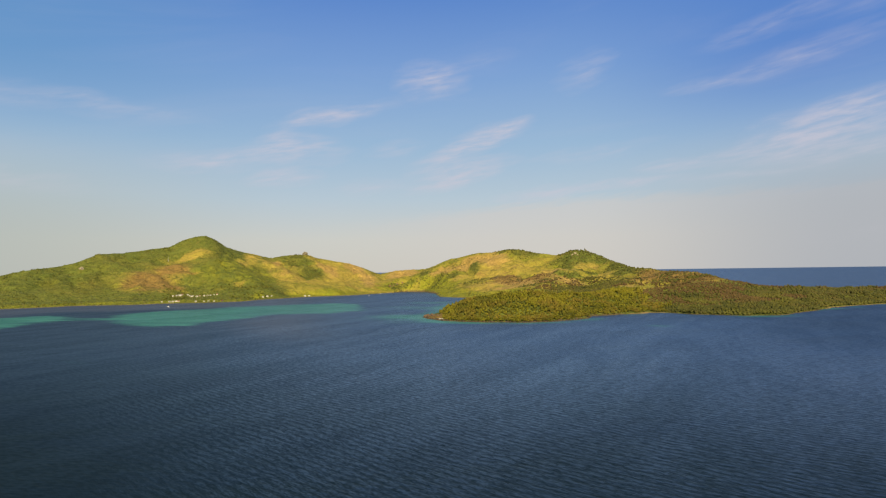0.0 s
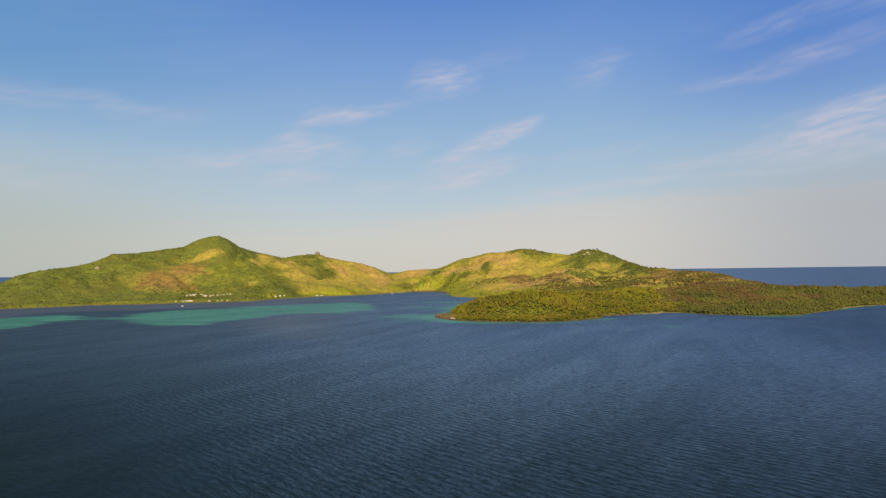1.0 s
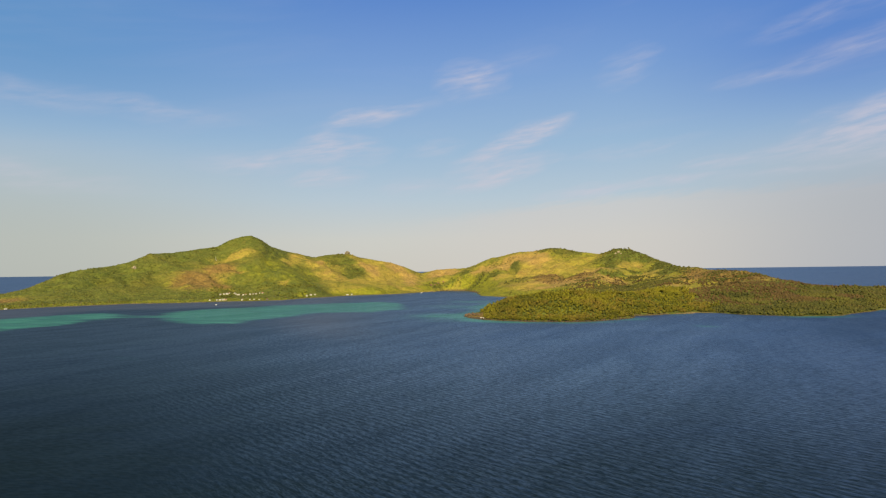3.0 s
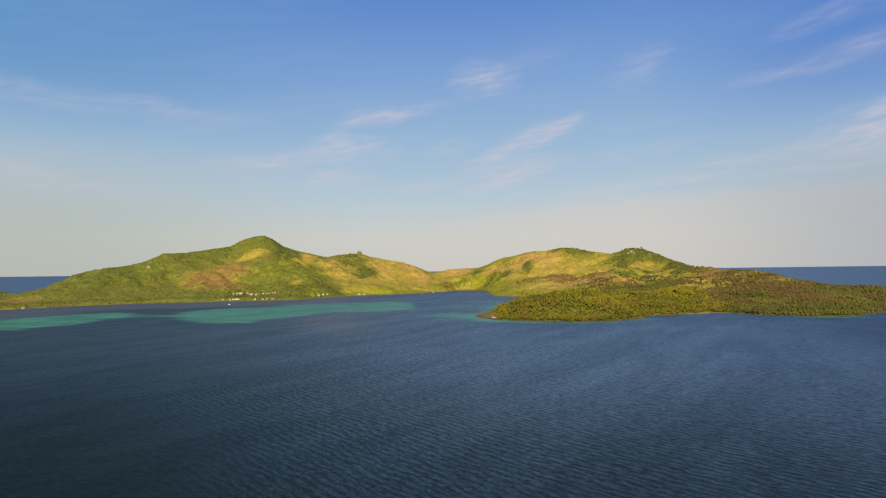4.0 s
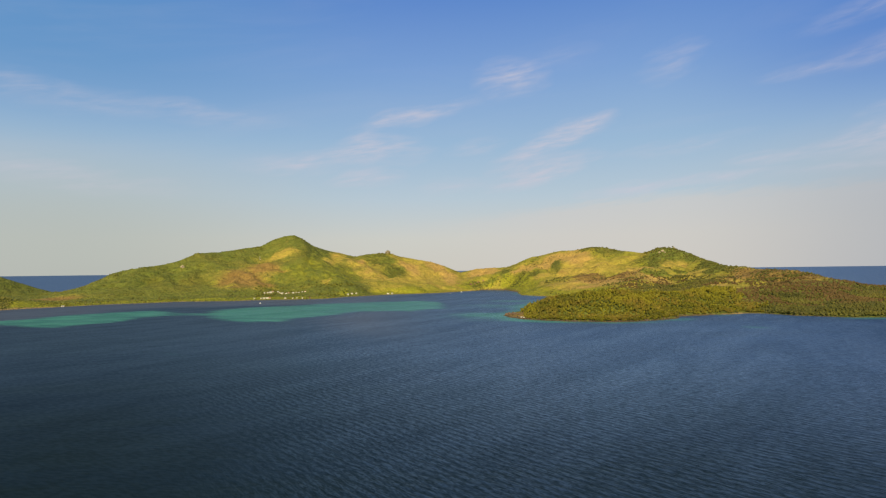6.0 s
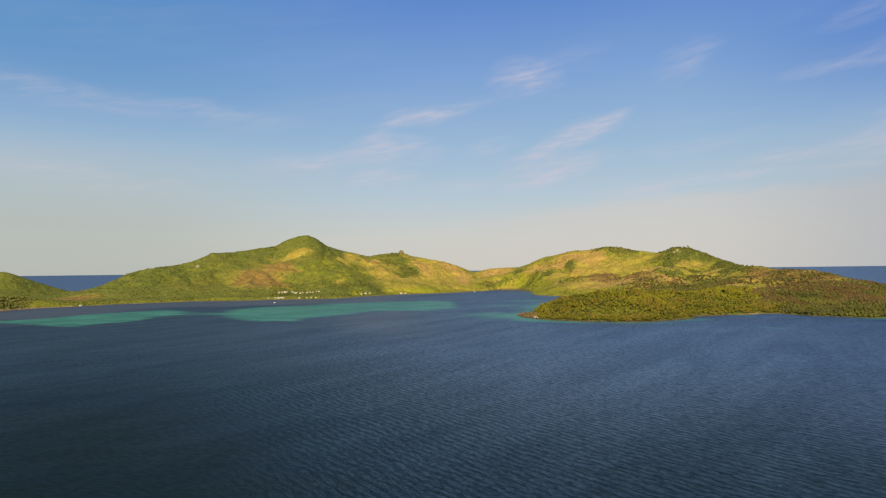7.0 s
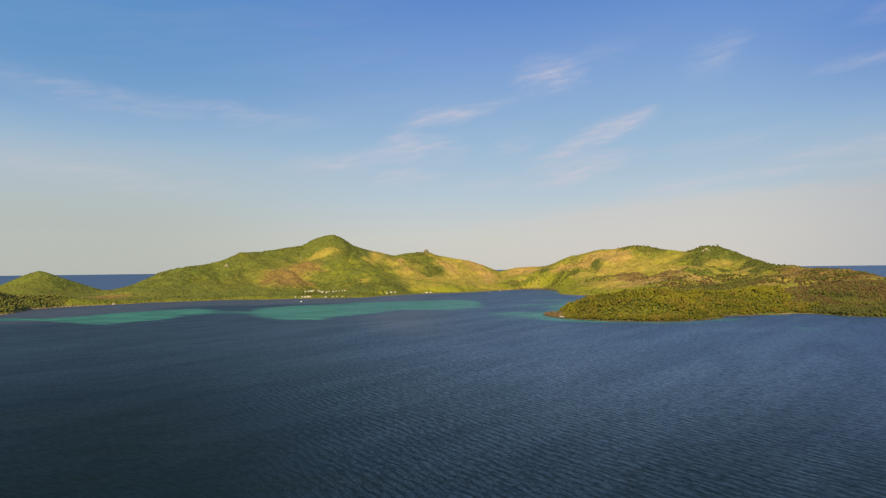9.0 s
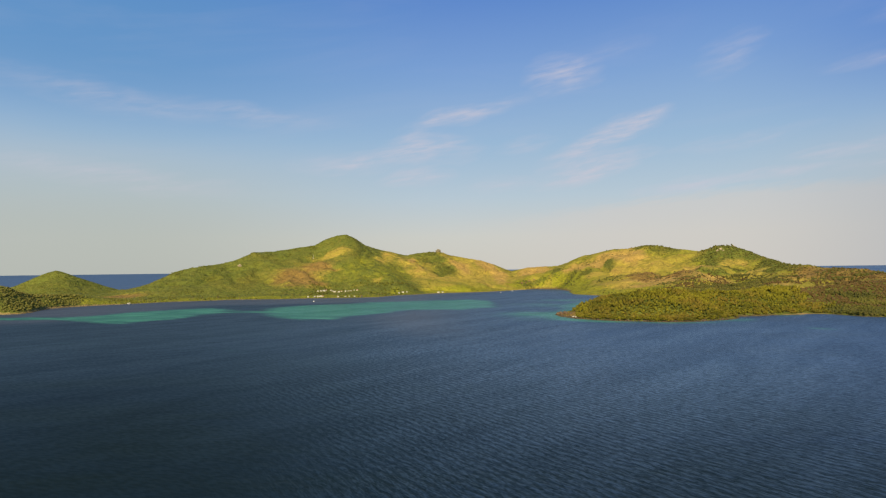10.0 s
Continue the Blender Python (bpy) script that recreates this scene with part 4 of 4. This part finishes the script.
def clumps(name, centres, sizes, r, mat, label, rough=0.34):
    """Many small leafy clumps as one mesh."""
    bm = bmesh.new()
    bmesh.ops.create_icosphere(bm, subdivisions=1, radius=1.0)
    ball = np.array([v.co for v in bm.verts])
    tri = np.array([[v.index for v in f.verts] for f in bm.faces])
    bm.free()
    n = len(centres)
    turn = r.uniform(0, math.tau, n)
    p = ball[None] * (1 + rough * r.uniform(-1, 1, (n, len(ball), 1)))
    c, s = np.cos(turn)[:, None], np.sin(turn)[:, None]
    p = np.stack([p[..., 0] * c - p[..., 1] * s, p[..., 0] * s + p[..., 1] * c, p[..., 2]], -1) * sizes[:, None, :] + centres[:, None, :]
    faces = (tri[None] + (np.arange(n) * len(ball))[:, None, None]).reshape(-1, 3)
    me = sheet(name, p.reshape(-1, 3), faces, mat, False)
    return tagged(new(name, me), label, "trees", kind="stuff")


def crowns(x, y, z, r, tall, wide, each, squash=1.05):
    """Clump places and sizes for trees that stand at x, y."""
    centres, sizes = [], []
    height = r.uniform(*tall, len(x)) * (0.55 + 0.9 * smooth(fbm(x, y, 34, 3, 99), 0.28, 0.72))
    for k in range(each):
        w = (wide[0] + (wide[1] - wide[0]) * r.random(len(x)) ** 1.6) * (1.0 if k == 0 else 0.7)
        a, off = r.uniform(0, math.tau, len(x)), (0 if k == 0 else 0.6) * r.uniform(*wide, len(x))
        lift = height * (0.55 if k == 0 else r.uniform(0.45, 0.9, len(x)))
        centres.append(np.stack([x + off * np.cos(a), y + off * np.sin(a), z + lift], -1))
        sizes.append(np.stack([w, w, np.maximum(w * squash, height * (0.25 if k == 0 else 0.13))], -1))
    return np.concatenate(centres), np.concatenate(sizes)


# the shore rows of the headland, tree by tree
x, y, z, dc, cover, r = scatter(-30, 360, 845, 1040, 5.6, 3)
front = (dc > 3.2) & (np.degrees(np.arctan2(x, y)) > -0.35) & (cover["woods"] > 0.5) & (np.hypot(x - 110, y - 1250) > 225)
order = np.argsort(dc[front])[:290]
rng = random.Random(12)
NEAR = [make_tree(rng, tall, spread, label) for tall, spread, label in (
    (6.5, 3.6, "broad green tree with a dense rounded crown"), (8.0, 3.8, "tall olive-green tree on the wooded headland"),
    (5.2, 3.2, "low yellow-green tree at the rocky shore"), (7.2, 4.2, "wide spreading tree with a patchy green crown"), (9.0, 3.4, "high narrow tree above the shore woods"))]
spread_out(NEAR, list(zip(x[front][order], y[front][order])), rng, 0.1, (0.65, 1.0))
limit = dc[front][order].max() if len(order) else 0.0

x, y, z, dc, cover, r = scatter(-40, 1250, 845, 1720, 4.3, 4)
wild = (cover["woods"] * (1 - 0.5 * cover["rust"]) > r.uniform(0.25, 0.75, x.size)) & (dc > 3.2)
wild &= (np.degrees(np.arctan2(x, y)) < 37) & (np.degrees(np.arctan2(x, y)) > -0.35)
wild &= ~((x < 360) & (y < 1040) & (dc < limit) & (np.hypot(x - 110, y - 1250) > 225))
upper = (z + 44 * (fbm(x, y, 80, 4, 81) - 0.5) > 21) & (np.degrees(np.arctan2(x, y)) + 12 * (fbm(x, y, 90, 3, 82) - 0.5) > 17)
wild &= ~(upper & (z > 40) & (r.random(x.size) > 0.35))
east = np.degrees(np.arctan2(x, y)) + 9 * (fbm(x, y, 70, 3, 83) - 0.5) > 18.5
for stand_of, mat, words in ((wild & ~upper & ~east, LEAF, "dense green and olive woods covering the headland"),
                             (wild & ~upper & east, OLIVE, "dense olive woods along the eastern shore"), (wild & upper, BROWN, "brownish dry thicket on the upper shoulder of the hill")):
    tall = (0.8, 2.4) if mat is BROWN else (3.2, 5.6) if mat is OLIVE else (4.6, 7.2)
    centres, sizes = crowns(x[stand_of], y[stand_of], z[stand_of], r, tall, (0.8, 2.4), 2 if mat is BROWN else 4 if mat is OLIVE else 5, 0.95)
    clumps("woodland", centres, sizes, r, mat, words)

x, y, z, dc, cover, r = scatter(-2000, -900, 850, 1900, 5.0, 5)
wild = (cover["woods"] > r.uniform(0.2, 0.8, x.size)) & (dc > 5)
centres, sizes = crowns(x[wild], y[wild], z[wild], r, (1.2, 3.0), (1.2, 2.7), 2, 0.7)
clumps("woodland", centres, sizes, r, WEST_LEAF, "olive woods on the western point")

x, y, z, dc, cover, r = scatter(-1500, -800, 900, 1900, 6.5, 15)
a = np.degrees(np.arctan2(x, y))
wild = (dc > 9) & (dc < 62) & (a < -29) & (a > -43) & (fbm(x, y, 45, 3, 98) > r.uniform(0.42, 0.62, x.size))
centres, sizes = crowns(x[wild], y[wild], z[wild] - 0.3, r, (1.0, 3.0), (1.0, 2.4), 2, 0.8)
clumps("woodland", centres, sizes, r, PALM, "row of olive and brown trees behind the western beach")

x, y, z, dc, cover, r = scatter(-1950, 1000, 1200, 2640, 7.5, 6)
a = np.degrees(np.arctan2(x, y))
thick = np.maximum(cover["scrub"] * 0.9, cover["lush"] * 0.35) * (1 - cover["woods"])
thick = np.where(a > -12, thick + 0.06, thick * 0.8)
wild = (thick > r.uniform(0.1, 1.0, x.size)) & (dc > 8) & (a > -50)
centres, sizes = crowns(x[wild], y[wild], z[wild] - 0.5, r, (0.4, 1.2), (1.4, 3.6), 1, 0.3)
clumps("scrubland", centres, sizes, r, BUSH, "olive-green bushes and low trees over the hill slopes", 0.4)

x, y, z, dc, cover, r = scatter(50, 700, 1350, 2120, 6.5, 9)
wild = (cover["rust"] * 0.6 > r.uniform(0.15, 1.0, x.size)) & (dc > 8) & (cover["woods"] < 0.5)
centres, sizes = crowns(x[wild], y[wild], z[wild] - 0.4, r, (0.8, 2.2), (1.1, 2.6), 2, 0.6)
clumps("scrubland", centres, sizes, r, BROWN, "brown dry scrub in patches over the eastern hills", 0.4)

# mixed trees that thin out over the lower slopes behind the headland
x, y, z, dc, cover, r = scatter(60, 760, 1280, 1800, 6.0, 14)
a = np.degrees(np.arctan2(x, y))
wild = (z < 46 + 40 * (fbm(x, y, 90, 3, 84) - 0.5)) & (dc > 14) & (cover["woods"] < 0.5) & (fbm(x, y, 70, 4, 85) > r.uniform(0.40, 0.60, x.size)) & (a > 4)
dull = fbm(x, y, 110, 3, 86) > 0.52
for stand_of, mat, words in ((wild & ~dull, OLIVE, "dark olive trees scattered over the lower slopes"), (wild & dull, BROWN, "brownish dry trees scattered over the lower slopes")):
    centres, sizes = crowns(x[stand_of], y[stand_of], z[stand_of] - 0.3, r, (1.8, 4.6), (1.2, 3.0), 3, 0.85)
    clumps("woodland", centres, sizes, r, mat, words)

# groves on the hill tops and in the hollows under them
x, y, z, dc, cover, r = scatter(-620, 680, 1300, 2460, 7.0, 10)
dense = np.clip(blot(x, y, SCRUB) * 1.1 + 0.9 * (fbm(x, y, 45, 3, 95) - 0.5), 0, 1)
hills = (x > 60) & (np.hypot(x, y) < 1960)
dense = np.maximum(dense, np.where(hills, 0.9 * smooth(fbm(x, y, 55, 4, 97), 0.55, 0.68), 0))
hollow = (1 - smooth(land(x, y)[2], 0.02, 0.10)) * smooth(fbm(x, y, 120, 3, 96), 0.45, 0.6) * (x > -150)
wild = (np.maximum(dense, 0.5 * hollow) * (1 - 0.8 * cover["dry"]) > r.uniform(0.3, 0.9, x.size)) & (dc > 12) & (cover["woods"] < 0.4)
centres, sizes = crowns(x[wild], y[wild], z[wild] - 0.4, r, (1.0, 3.4), (1.2, 3.0), 2, 0.7)
clumps("grove", centres, sizes, r, GROVE, "dark green groves on the hill tops and in the gullies", 0.4)

# low trees that roughen the skyline of the ridges
r = np.random.default_rng(31)
line = []
for crest, count in ((LEFT_CREST, 420), (STACK_CREST, 110), (RIGHT_CREST, 330)):
    for k in range(count):
        i = r.integers(0, len(crest) - 1)
        s, p, q = r.random(), crest[i], crest[i + 1]
        line.append((p[0] + s * (q[0] - p[0]) + r.normal(0, 11), p[1] + s * (q[1] - p[1]) + r.normal(0, 16)))
x, y = np.array(line).T
z, dc, gully = land(x, y)
a = np.degrees(np.arctan2(x, y))
caps = (np.abs(a - 6.4) < 1.7) | (np.abs(a - 12.6) < 1.4)
wild = (fbm(x, y, 60, 3, 87) > np.where(caps, 0.30, np.where(a > -12, 0.62, 0.46))) & (dc > 20)
for stand_of, mat, tall, words in ((wild & caps, GROVE, (3.0, 6.0), "dark trees crowning the two hill tops"), (wild & ~caps, PALM, (0.8, 2.4), "low olive bushes along the ridge line")):
    centres, sizes = crowns(x[stand_of], y[stand_of], z[stand_of] - 0.4, r, tall, (1.2, 2.8), 3, 0.8)
    clumps("grove", centres, sizes, r, mat, words)

# shade trees between the houses
x, y, z, dc, cover, r = scatter(-860, -470, 1480, 1900, 13.0, 7)
wild = (np.degrees(np.arctan2(x, y)) > -24.2) & (fbm(x, y, 60, 3, 91) > 0.47) & (dc > 10) & (np.hypot(x, y) < 1925)
for hx, hy, kind in VILLAGE:
    wild &= np.hypot(x - hx, y - hy) > 6
    wild &= ~((np.abs(x * hy - y * hx) / math.hypot(hx, hy) < 4) & (np.hypot(x, y) < math.hypot(hx, hy)) & (np.hypot(x, y) > math.hypot(hx, hy) - 50))
centres, sizes = crowns(x[wild], y[wild], z[wild], r, (2.4, 4.6), (1.2, 2.8), 3, 0.8)
clumps("village_trees", centres, sizes, r, PALM, "shade trees and shrubs among the village houses")

# palms by the village
rng = random.Random(21)
palms = [make_palm(rng, tall) for tall in (8.0, 9.5, 7.0)]
spots = []
for i in range(64):
    a = rng.uniform(-26.5, -17.5) if i < 46 else rng.uniform(-40.5, -30)
    reach = np.arange(1400.0, 2200.0, 4.0)
    shore = reach[np.argmax(coast_distance(reach * math.sin(radians(a)), reach * math.cos(radians(a))) > 8)]
    d = shore + rng.uniform(4, 190 if i < 46 else 40)
    spots.append((d * math.sin(radians(a)), d * math.cos(radians(a))))
spread_out(palms, spots, rng)
